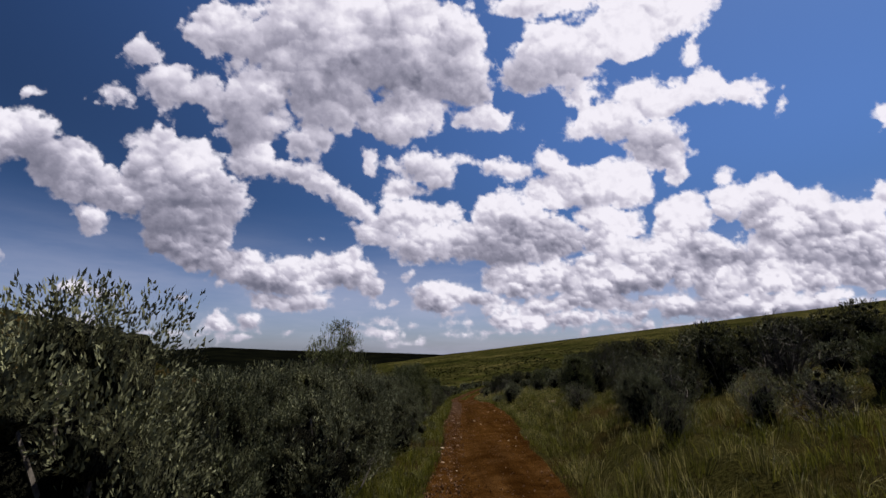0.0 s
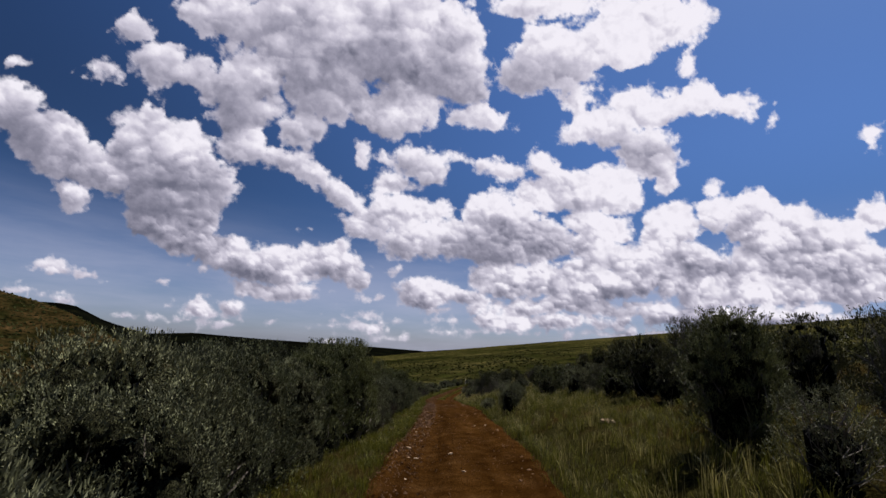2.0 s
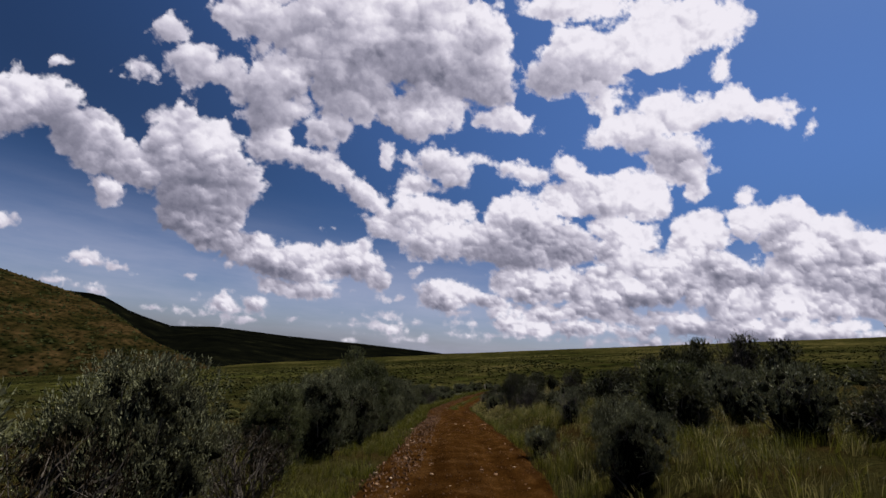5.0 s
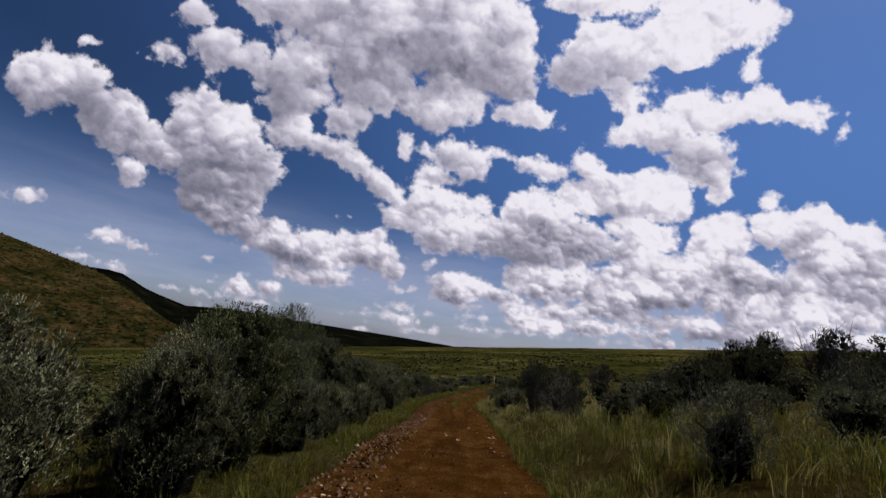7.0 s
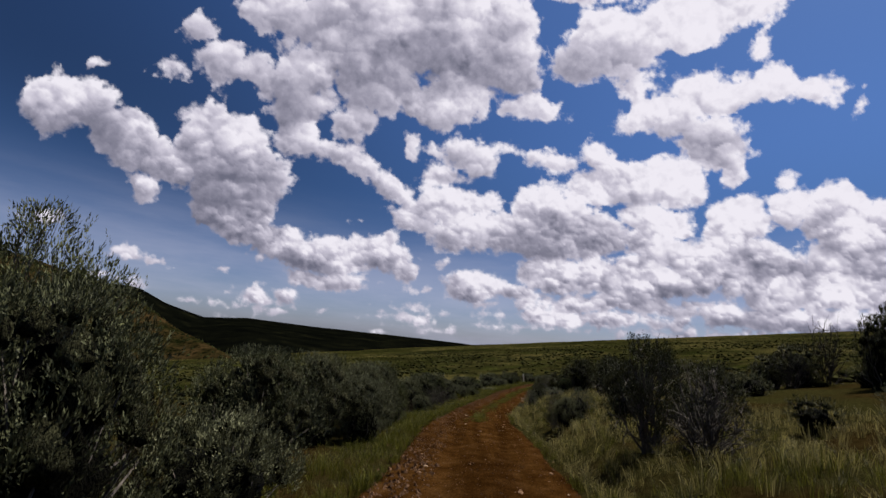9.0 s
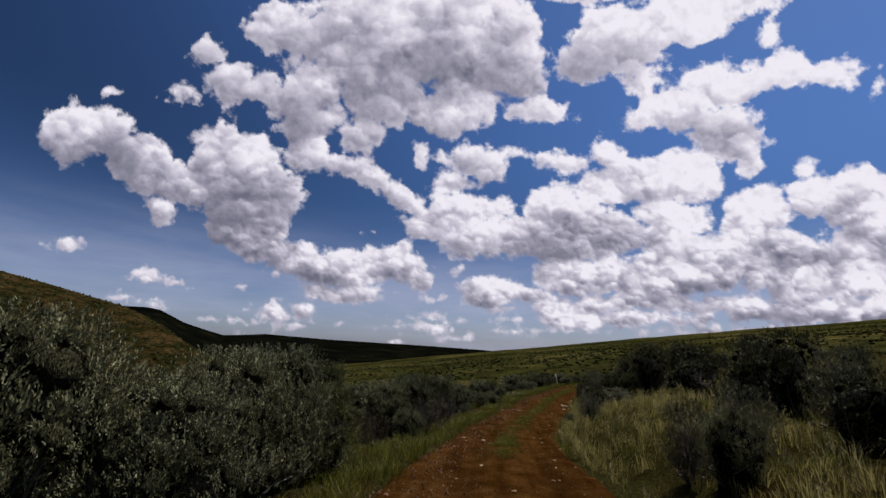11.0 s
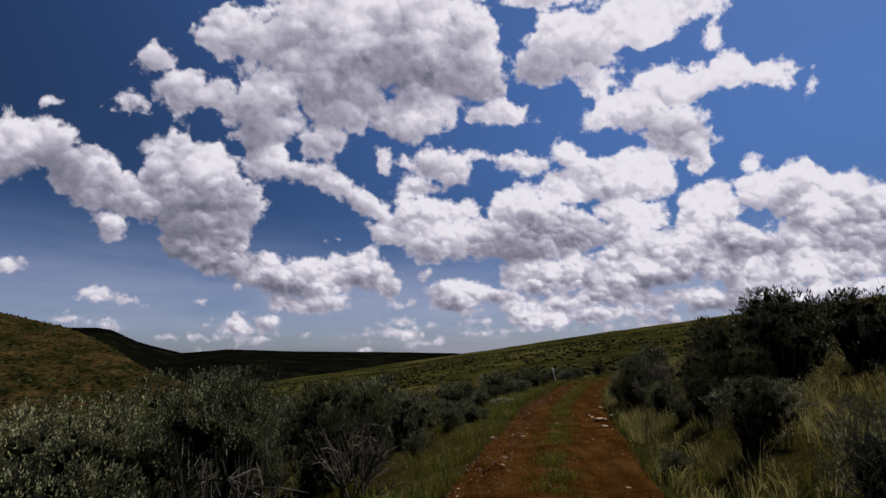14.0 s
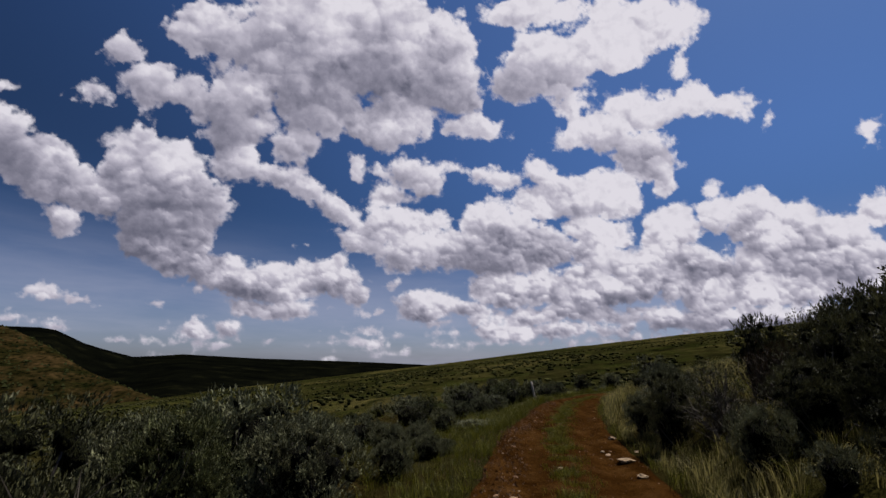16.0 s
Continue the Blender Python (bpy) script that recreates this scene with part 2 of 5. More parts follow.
def heads(number, low, high, seed, bulge=0.0):
    """Rounded heads strewn over the clouds, each in front of those above it: how far each spot leans away from the sun."""
    rng = random.Random(seed)
    lean = np.zeros_like(gx)
    spots = []
    while len(spots) < number:
        x, y = rng.uniform(gx[0, 0], gx[0, -1]), rng.uniform(gy[0, 0], gy[-1, 0])
        j, i = min(int((y - gy[0, 0]) / STEP), gx.shape[0] - 1), min(int((x - gx[0, 0]) / STEP), gx.shape[1] - 1)
        if rng.random() > (1.25 - squeeze[j, i]):
            continue
        r = max(7.0, rng.uniform(low, high) * squeeze[j, i])
        if inside[j, i] > (0.8 if bulge else 0.3) * r:
            spots.append((y, x, r, rng.uniform(-0.35, 0.35)))
    for y, x, r, tone in sorted(spots):
        i0, i1 = np.searchsorted(gx[0], (x - 1.8 * r, x + 1.8 * r))
        j0, j1 = np.searchsorted(gy[:, 0], (y - 1.8 * r, y + 1.8 * r))
        dx, dy = (hx[j0:j1, i0:i1] - x) / r, (hy[j0:j1, i0:i1] - y) / (0.85 * r)
        d = np.sqrt(dx * dx + dy * dy)
        a = np.clip((1.0 - d) / 0.16, 0, 1)
        # the lower side melts into what lies below
        a = a * np.clip(1.0 - 0.9 * dy, 0, 1)
        part_ = lean[j0:j1, i0:i1]
        lean[j0:j1, i0:i1] = part_ * (1 - a) + a * (0.75 * (0.91 * dy - 0.42 * dx) + tone)
        if bulge:
            rim_ = inside[j0:j1, i0:i1]
            inside[j0:j1, i0:i1] = np.maximum(rim_, np.where(dy < 0.3, (1 - d) * r * bulge, -80))
    return lean


hx = gx + squeeze * (7 * layered(gx, gy, 40, 3, 203) + 4 * layered(gx, gy, 13, 3, 204, 0.6))
hy = gy + squeeze * (7 * layered(gx, gy, 40, 3, 208) + 4 * layered(gx, gy, 13, 3, 209, 0.6))
lean = 0.46 * heads(230, 55, 95, 31) + 0.30 * (1 - near_) * heads(1500, 34, 66, 34) + (0.52 - 0.22 * near_) * heads(1050, 24, 46, 32, 0.6) + (0.36 - 0.24 * near_) * heads(3600, 10, 21, 33, 0.6)
cover = np.clip(inside / (8 + 20 * squeeze) + 0.12, 0, 1) * np.clip((720 - gy) / 160, 0.7, 1)
body = np.clip(mass, 4, None) * (0.55 + 0.8 * swell) * np.clip(inside / 26 + 0.1, 0, 1)
# how much cloud lies between each spot and the sun, up and to the right
to_sun = np.zeros_like(mass)
for k in range(1, 15):
    ox, oy = int(round(0.42 * k * 9 / STEP)), int(round(0.91 * k * 9 / STEP))
    moved = np.zeros_like(mass)
    moved[oy:, :mass.shape[1] - ox] = body[:mass.shape[0] - oy, ox:]
    to_sun += np.clip(moved, 0, 70) * math.exp(-k * 0.10)


def facing(a):
    """How far a swelling's surface leans away from the sun."""
    return (0.91 * np.gradient(a, axis=0) - 0.42 * np.gradient(a, axis=1)) / STEP


slope = 0.6 * np.tanh(1.3 * facing(soften(body, 5))) + 1.1 * np.tanh(2.0 * facing(soften(body, 16)))
to_sun, deep = soften(to_sun, 8), soften(np.clip(body, 0, 90), 12)
shade = (0.24 * (1 - np.exp(-0.0035 * to_sun)) + 0.66 * greys * np.clip(deep / 20, 0, 1) + 0.20 * (1 - np.exp(-deep / 40))
         - 0.09 * slope * (1 - 0.3 * greys) + (0.72 + 0.28 * (1 - near_)) * lean * np.clip(deep / 10, 0, 1) - 0.10 * (swell - 0.5) + 0.06 * veil + 0.09)
streaks = layered(qx, qy * 5.0, 90, 5, 77, 0.65)
shade = shade + 0.10 * np.clip((gy - 490) / 80, 0, 1) * streaks
dirs = (np.array(AHEAD)[None, None] + np.array(RIGHT)[None, None] * ((gx - 784) / 795)[..., None] + np.array(UP)[None, None] * ((441 - gy) / 795)[..., None])
dirs = dirs / np.linalg.norm(dirs, axis=2, keepdims=True)
# clouds nearer to the sun let more of its light through
toward = dirs @ np.array(sun_dir)
shade = shade - 0.46 * np.clip((toward - 0.45) / 0.42, 0, 1) + 0.10 * np.clip((0.55 - toward) / 0.3, 0, 1) + 0.08
shade = np.where(shade > 0.6, 0.6 + 0.4 * np.tanh((shade - 0.6) / 0.5), np.clip(shade, 0, 1))
dirs = dirs * 4600 + np.array((1.0, 25.0, -2.0))
rows_, cols_ = gx.shape
me = bpy.data.meshes.new("backdrop")
corner = (np.arange(rows_ - 1)[:, None] * cols_ + np.arange(cols_ - 1)[None]).ravel()
quads = np.stack([corner, corner + cols_, corner + cols_ + 1, corner + 1], 1)
# only where there is cloud
thick_ = cover.ravel()
quads = quads[(thick_[quads].max(axis=1) > 0)]
me.from_pydata(dirs.reshape(-1, 3).tolist(), [], quads.tolist())
# red holds cover, green the sun shading painted on the cloud
layer = me.attributes.new("thickness", "FLOAT_COLOR", "POINT")
layer.data.foreach_set("color", np.stack([cover, shade, np.zeros_like(cover), np.ones_like(cover)], 2).astype(np.float32).ravel())
CLOUD = bpy.data.materials.new("cloud")
CLOUD.use_nodes = True
ct = CLOUD.node_tree
ct.nodes.clear()
att = ct.nodes.new("ShaderNodeAttribute")
att.attribute_name = "thickness"
split = ct.nodes.new("ShaderNodeSeparateColor")
ct.links.new(att.outputs["Color"], split.inputs[0])
# fine curls and frayed rims, below the size of the mesh's cells
place = ct.nodes.new("ShaderNodeTexCoord").outputs["Object"]


def curl(scale, detail):
    n = ct.nodes.new("ShaderNodeTexNoise")
    n.inputs["Scale"].default_value, n.inputs["Detail"].default_value, n.inputs["Roughness"].default_value = scale, detail, 0.62
    ct.links.new(place, n.inputs["Vector"])
    return n.outputs["Fac"]


def cmath(op, a, b, clamp=False):
    n = ct.nodes.new("ShaderNodeMath")
    n.operation, n.use_clamp = op, clamp
    for i, v in enumerate((a, b)):
        if isinstance(v, (int, float)):
            n.inputs[i].default_value = v
        else:
            ct.links.new(v, n.inputs[i])
    return n.outputs[0]


def heaps(scale, shift):
    """Heaped round heads; shifted towards the sun, to tell the sides that face it."""
    warp = ct.nodes.new("ShaderNodeTexNoise")
    warp.inputs["Scale"].default_value, warp.inputs["Detail"].default_value = 1.6 * scale, 3.0
    ct.links.new(place, warp.inputs["Vector"])
    bend = ct.nodes.new("ShaderNodeVectorMath")
    bend.operation = "MULTIPLY_ADD"
    ct.links.new(warp.outputs["Color"], bend.inputs[0])
    bend.inputs[1].default_value = (0.55 / scale,) * 3
    ct.links.new(place, bend.inputs[2])
    move = ct.nodes.new("ShaderNodeVectorMath")
    move.operation = "ADD"
    ct.links.new(bend.outputs[0], move.inputs[0])
    move.inputs[1].default_value = (0.42 * RIGHT + 0.91 * UP) * shift
    cells = ct.nodes.new("ShaderNodeTexVoronoi")
    cells.feature = "SMOOTH_F1"
    cells.inputs["Scale"].default_value, cells.inputs["Smoothness"].default_value = scale, 0.35
    cells.inputs["Detail"].default_value, cells.inputs["Roughness"].default_value = 1.5, 0.55
    ct.links.new(move.outputs[0], cells.inputs["Vector"])
    return cells.outputs["Distance"]


head = heaps(0.0060, 0.0)
relief = cmath("SUBTRACT", head, heaps(0.0060, 40.0))
# crisp heads here, smooth veils there
crisp = cmath("MULTIPLY", cmath("SUBTRACT", curl(0.0024, 2.0), 0.40), 4.0, True)
relief = cmath("MULTIPLY", relief, cmath("MULTIPLY", crisp, 0.50))
ragged = cmath("SUBTRACT", curl(0.0085, 6.0), 0.5)
rim = cmath("ADD", split.outputs[0], cmath("MULTIPLY", ragged, 1.1))
rim = cmath("ADD", rim, cmath("MULTIPLY", cmath("SUBTRACT", 0.45, head), 0.28))
edge_of = ct.nodes.new("ShaderNodeMapRange")
edge_of.interpolation_type = "SMOOTHSTEP"
edge_of.inputs["From Min"].default_value, edge_of.inputs["From Max"].default_value = 0.10, 0.62
ct.links.new(rim, edge_of.inputs["Value"])
opaque = cmath("MULTIPLY", edge_of.outputs["Result"], cmath("MULTIPLY", split.outputs[0], 14.0, True))
curls = cmath("MULTIPLY", cmath("SUBTRACT", curl(0.012, 5.0), 0.5), 0.42)
tone = ct.nodes.new("ShaderNodeValToRGB")
ct.links.new(cmath("ADD", cmath("ADD", split.outputs[1], curls), relief), tone.inputs[0])
stops = tone.color_ramp.elements
while len(stops) < 5:
    stops.new(0.5)
for item, (p, v) in zip(stops, ((0.0, (0.99, 0.952, 1.04)), (0.10, (0.890, 0.855, 0.950)), (0.3, (0.670, 0.638, 0.755)), (0.65, (0.380, 0.366, 0.465)), (1.0, (0.17, 0.172, 0.240)))):
    item.position, item.color = p, (*(c * SKY_DIM for c in v), 1)
glow = ct.nodes.new("ShaderNodeEmission")
ct.links.new(tone.outputs[0], glow.inputs[0])
clear = ct.nodes.new("ShaderNodeBsdfTransparent")
blend = ct.nodes.new("ShaderNodeMixShader")
ct.links.new(opaque, blend.inputs[0])
ct.links.new(clear.outputs[0], blend.inputs[1])
ct.links.new(glow.outputs[0], blend.inputs[2])
ct.links.new(blend.outputs[0], ct.nodes.new("ShaderNodeOutputMaterial").inputs[0])
CLOUD.cycles.emission_sampling = "NONE"
me.materials.append(CLOUD)
me.polygons.foreach_set("use_smooth", [True] * len(me.polygons))
me.update()
tagged(new("backdrop", me), "far broken white cumulus clouds with grey bases", "clouds", kind="structure")


# ---- materials ----
def material(name, rough=0.9, spec=0.2):
    m = bpy.data.materials.new(name)
    m.use_nodes = True
    b = m.node_tree.nodes["Principled BSDF"]
    b.inputs["Roughness"].default_value = rough
    b.inputs["Specular IOR Level"].default_value = spec
    return m, m.node_tree, b


def add_noise(nt, scale, detail=5.0, rough=0.6, vector=None, kind="Object"):
    n = nt.nodes.new("ShaderNodeTexNoise")
    n.inputs["Scale"].default_value, n.inputs["Detail"].default_value, n.inputs["Roughness"].default_value = scale, detail, rough
    if vector is None:
        vector = nt.nodes.new("ShaderNodeTexCoord").outputs[kind]
    nt.links.new(vector, n.inputs["Vector"])
    return n.outputs["Fac"]


def add_ramp(nt, fac, *stops):
    r = nt.nodes.new("ShaderNodeValToRGB")
    nt.links.new(fac, r.inputs[0])
    e = r.color_ramp.elements
    while len(e) < len(stops):
        e.new(0.5)
    for item, (p, c) in zip(e, stops):
        item.position, item.color = p, (*c, 1)
    return r.outputs[0]


def add_mix(nt, fac, a, b, blend="MIX"):
    n = nt.nodes.new("ShaderNodeMix")
    n.data_type, n.blend_type = "RGBA", blend
    for sock, v in ((n.inputs["Factor"], fac), (n.inputs["A"], a), (n.inputs["B"], b)):
        if isinstance(v, (int, float)):
            sock.default_value = v
        elif isinstance(v, tuple):
            sock.default_value = (*v, 1)
        else:
            nt.links.new(v, sock)
    return n.outputs["Result"]


def add_bump(nt, bsdf, height, strength, distance):
    n = nt.nodes.new("ShaderNodeBump")
    n.inputs["Strength"].default_value, n.inputs["Distance"].default_value = strength, distance
    nt.links.new(height, n.inputs["Height"])
    nt.links.new(n.outputs[0], bsdf.inputs["Normal"])


def leaf_material(name, dark, light, thin=0.35, rough=0.6, sprigs=False):
    """Leaves: two tones mixed per leaf and per plant, some light passing through."""
    m, nt, b = material(name, rough, 0.15 if rough < 0.8 else 0.0)
    island = nt.nodes.new("ShaderNodeNewGeometry").outputs["Random Per Island"]
    per = nt.nodes.new("ShaderNodeObjectInfo").outputs["Random"]
    tone = island
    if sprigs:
        # leaves of one sprig share a tone that grows paler up its tuft
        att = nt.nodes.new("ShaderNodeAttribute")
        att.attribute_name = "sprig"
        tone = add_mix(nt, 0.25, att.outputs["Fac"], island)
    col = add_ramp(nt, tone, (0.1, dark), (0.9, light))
    tint = add_ramp(nt, per, (0.0, (0.52, 0.54, 0.47)), (0.5, (0.78, 0.78, 0.76)), (1.0, (0.98, 0.96, 0.88)))
    col = add_mix(nt, 1.0, col, tint, "MULTIPLY")
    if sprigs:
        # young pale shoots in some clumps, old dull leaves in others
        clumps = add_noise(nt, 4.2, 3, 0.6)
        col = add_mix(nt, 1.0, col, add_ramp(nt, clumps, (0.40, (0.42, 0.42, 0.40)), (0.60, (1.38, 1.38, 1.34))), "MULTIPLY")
    nt.links.new(col, b.inputs["Base Color"])
    t = nt.nodes.new("ShaderNodeBsdfTranslucent")
    nt.links.new(col, t.inputs["Color"])
    mx = nt.nodes.new("ShaderNodeMixShader")
    mx.inputs[0].default_value = thin
    nt.links.new(b.outputs[0], mx.inputs[1])
    nt.links.new(t.outputs[0], mx.inputs[2])
    nt.links.new(mx.outputs[0], nt.nodes["Material Output"].inputs["Surface"])
    return m


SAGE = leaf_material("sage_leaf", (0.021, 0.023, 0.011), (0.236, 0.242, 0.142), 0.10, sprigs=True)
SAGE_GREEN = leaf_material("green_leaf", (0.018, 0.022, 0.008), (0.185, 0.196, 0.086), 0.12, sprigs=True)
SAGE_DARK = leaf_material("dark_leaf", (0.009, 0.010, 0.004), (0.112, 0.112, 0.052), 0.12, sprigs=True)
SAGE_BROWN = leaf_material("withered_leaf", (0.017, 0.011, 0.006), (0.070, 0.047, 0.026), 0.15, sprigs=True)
GRASS_LEAF = leaf_material("grass_blade", (0.014, 0.018, 0.003), (0.170, 0.166, 0.026), 0.35)
STRAW_LEAF = leaf_material("dry_grass_blade", (0.018, 0.017, 0.005), (0.390, 0.335, 0.125), 0.35)
GREEN_BLADE = leaf_material("green_grass_blade", (0.018, 0.022, 0.003), (0.150, 0.148, 0.018), 0.35)

FAR_SAGE = leaf_material("far_sage_leaf", (0.013, 0.014, 0.005), (0.056, 0.056, 0.022), 0.1, 0.9)
FAR_DARK = leaf_material("far_dark_leaf", (0.008, 0.010, 0.004), (0.036, 0.040, 0.016), 0.1, 0.9)


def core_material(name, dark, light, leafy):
    """The thick of a shrub: fine mottled foliage on the tufts, near-black painted shade in the heart."""
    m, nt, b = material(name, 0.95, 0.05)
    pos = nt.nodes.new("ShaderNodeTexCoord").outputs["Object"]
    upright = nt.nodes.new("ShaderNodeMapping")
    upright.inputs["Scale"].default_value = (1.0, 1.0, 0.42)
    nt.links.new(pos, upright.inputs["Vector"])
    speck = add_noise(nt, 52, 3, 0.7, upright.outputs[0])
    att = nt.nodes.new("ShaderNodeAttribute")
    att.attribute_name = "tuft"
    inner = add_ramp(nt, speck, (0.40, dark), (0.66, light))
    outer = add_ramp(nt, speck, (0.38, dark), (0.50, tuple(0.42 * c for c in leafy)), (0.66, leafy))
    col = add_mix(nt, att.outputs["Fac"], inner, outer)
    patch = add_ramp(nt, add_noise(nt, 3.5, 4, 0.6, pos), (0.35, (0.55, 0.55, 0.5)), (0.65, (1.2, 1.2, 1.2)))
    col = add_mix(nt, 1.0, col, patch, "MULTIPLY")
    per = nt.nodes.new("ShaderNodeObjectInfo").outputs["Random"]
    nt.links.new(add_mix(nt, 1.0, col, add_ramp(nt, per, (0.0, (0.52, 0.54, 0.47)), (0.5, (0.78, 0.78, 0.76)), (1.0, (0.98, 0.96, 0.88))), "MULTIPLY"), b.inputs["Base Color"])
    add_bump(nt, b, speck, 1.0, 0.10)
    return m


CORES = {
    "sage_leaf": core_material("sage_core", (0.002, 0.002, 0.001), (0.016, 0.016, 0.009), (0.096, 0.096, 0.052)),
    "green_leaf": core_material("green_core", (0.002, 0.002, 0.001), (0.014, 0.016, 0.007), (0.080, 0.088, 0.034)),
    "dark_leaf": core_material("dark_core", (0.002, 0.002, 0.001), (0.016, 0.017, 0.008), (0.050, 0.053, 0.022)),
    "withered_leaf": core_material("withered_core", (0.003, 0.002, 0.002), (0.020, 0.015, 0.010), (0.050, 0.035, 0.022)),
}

BARK, nt, b = material("bark", 0.95)
nt.links.new(add_ramp(nt, add_noise(nt, 22), (0.3, (0.045, 0.036, 0.03)), (0.7, (0.16, 0.14, 0.12))), b.inputs["Base Color"])
DEADWOOD, nt, b = material("dead_wood", 0.9)
nt.links.new(add_ramp(nt, add_noise(nt, 18), (0.3, (0.020, 0.016, 0.012)), (0.7, (0.075, 0.063, 0.050))), b.inputs["Base Color"])

# soil and low growth between the shrubs; the scrub far off, too small to tell apart
GROUND, nt, b = material("ground", 1.0, 0.0)
pos = nt.nodes.new("ShaderNodeTexCoord").outputs["Object"]
soil = add_ramp(nt, add_noise(nt, 3.0, 8, 0.65, pos), (0.3, (0.012, 0.008, 0.002)), (0.65, (0.036, 0.024, 0.008)))
turf = add_ramp(nt, add_noise(nt, 16.0, 8, 0.75, pos), (0.38, (0.006, 0.006, 0.002)), (0.64, (0.052, 0.046, 0.014)))
cover_mask = add_ramp(nt, add_noise(nt, 0.35, 6, 0.6, pos), (0.40, (0, 0, 0)), (0.55, (1, 1, 1)))
near_col = add_mix(nt, cover_mask, soil, turf)
scrub = nt.nodes.new("ShaderNodeTexVoronoi")
scrub.inputs["Scale"].default_value, scrub.inputs["Randomness"].default_value = 0.13, 1.0
nt.links.new(pos, scrub.inputs["Vector"])
dots = add_ramp(nt, scrub.outputs["Distance"], (0.22, (0.8, 0.8, 0.8)), (0.55, (0, 0, 0)))
small = nt.nodes.new("ShaderNodeTexVoronoi")
small.inputs["Scale"].default_value = 0.42
nt.links.new(pos, small.inputs["Vector"])
dots = add_mix(nt, 1.0, dots, add_ramp(nt, small.outputs["Distance"], (0.20, (0.75, 0.75, 0.75)), (0.50, (0, 0, 0))), "LIGHTEN")
meadow = add_ramp(nt, add_noise(nt, 0.014, 8, 0.65, pos), (0.38, (0.007, 0.0074, 0.0026)), (0.5, (0.0225, 0.0212, 0.0075)), (0.62, (0.050, 0.043, 0.0165)))
valley = nt.nodes.new("ShaderNodeVectorMath")
valley.operation = "DISTANCE"
nt.links.new(pos, valley.inputs[0])
valley.inputs[1].default_value = (-105, 215, -20)
moist = nt.nodes.new("ShaderNodeMapRange")
nt.links.new(valley.outputs["Value"], moist.inputs[0])
moist.inputs[1].default_value, moist.inputs[2].default_value = 80, 25
patchy = add_mix(nt, 1.0, moist.outputs[0], add_ramp(nt, add_noise(nt, 0.06, 5, 0.7, pos), (0.42, (0, 0, 0)), (0.5, (1, 1, 1))), "MULTIPLY")
lush = patchy
meadow = add_mix(nt, lush, meadow, (0.034, 0.036, 0.010))
tufts = add_ramp(nt, add_noise(nt, 0.22, 8, 0.78, pos), (0.38, (0.26, 0.29, 0.26)), (0.62, (1.75, 1.66, 1.45)))
far_col = add_mix(nt, 1.0, add_mix(nt, dots, meadow, (0.013, 0.016, 0.004)), tufts, "MULTIPLY")
length = nt.nodes.new("ShaderNodeVectorMath")
length.operation = "LENGTH"
nt.links.new(pos, length.inputs[0])
reach = nt.nodes.new("ShaderNodeMapRange")
nt.links.new(length.outputs["Value"], reach.inputs[0])
reach.inputs[1].default_value, reach.inputs[2].default_value = 60, 140
nt.links.new(add_mix(nt, reach.outputs[0], near_col, far_col), b.inputs["Base Color"])
add_bump(nt, b, add_noise(nt, 12.0, 9, 0.75, pos), 1.0, 0.12)

DIRT, nt, b = material("red_dirt", 0.95, 0.0)
pos = nt.nodes.new("ShaderNodeTexCoord").outputs["Object"]
base = add_ramp(nt, add_noise(nt, 1.6, 8, 0.65, pos), (0.30, (0.020, 0.0085, 0.002)), (0.50, (0.036, 0.0165, 0.0042)), (0.72, (0.060, 0.031, 0.011)))
along = nt.nodes.new("ShaderNodeMapping")
along.inputs["Scale"].default_value = (2.2, 0.14, 1.0)
nt.links.new(pos, along.inputs["Vector"])
streak = add_ramp(nt, add_noise(nt, 1.0, 5, 0.6, along.outputs[0]), (0.36, (0.66, 0.62, 0.58)), (0.62, (1.2, 1.18, 1.15)))
base = add_mix(nt, 1.0, base, streak, "MULTIPLY")
grit = add_ramp(nt, add_noise(nt, 30, 5, 0.7, pos), (0.38, (0.45, 0.42, 0.40)), (0.66, (1.25, 1.22, 1.2)))
nt.links.new(add_mix(nt, 1.0, base, grit, "MULTIPLY"), b.inputs["Base Color"])
add_bump(nt, b, add_noise(nt, 16, 9, 0.75, pos), 0.8, 0.05)

STONE, nt, b = material("stone", 0.85, 0.3)
per = nt.nodes.new("ShaderNodeObjectInfo").outputs["Random"]
tone_ = add_ramp(nt, per, (0.0, (0.08, 0.036, 0.013)), (0.6, (0.17, 0.090, 0.042)), (1.0, (0.34, 0.25, 0.17)))
nt.links.new(add_mix(nt, 1.0, tone_, add_ramp(nt, add_noise(nt, 12, 6), (0.3, (0.65, 0.65, 0.65)), (0.7, (1.15, 1.15, 1.15))), "MULTIPLY"), b.inputs["Base Color"])
add_bump(nt, b, add_noise(nt, 25, 6), 0.5, 0.01)

BROWN_HILL, nt, b = material("brown_hillside", 1.0, 0.0)
pos = nt.nodes.new("ShaderNodeTexCoord").outputs["Object"]
earth = add_ramp(nt, add_noise(nt, 0.03, 8, 0.65, pos), (0.38, (0.009, 0.010, 0.0035)), (0.48, (0.019, 0.015, 0.006)), (0.62, (0.036, 0.024, 0.011)))
fine_ = add_ramp(nt, add_noise(nt, 0.10, 9, 0.75, pos), (0.40, (0.35, 0.42, 0.35)), (0.62, (1.3, 1.22, 1.15)))
bushes = nt.nodes.new("ShaderNodeTexVoronoi")
bushes.inputs["Scale"].default_value = 0.20
nt.links.new(pos, bushes.inputs["Vector"])
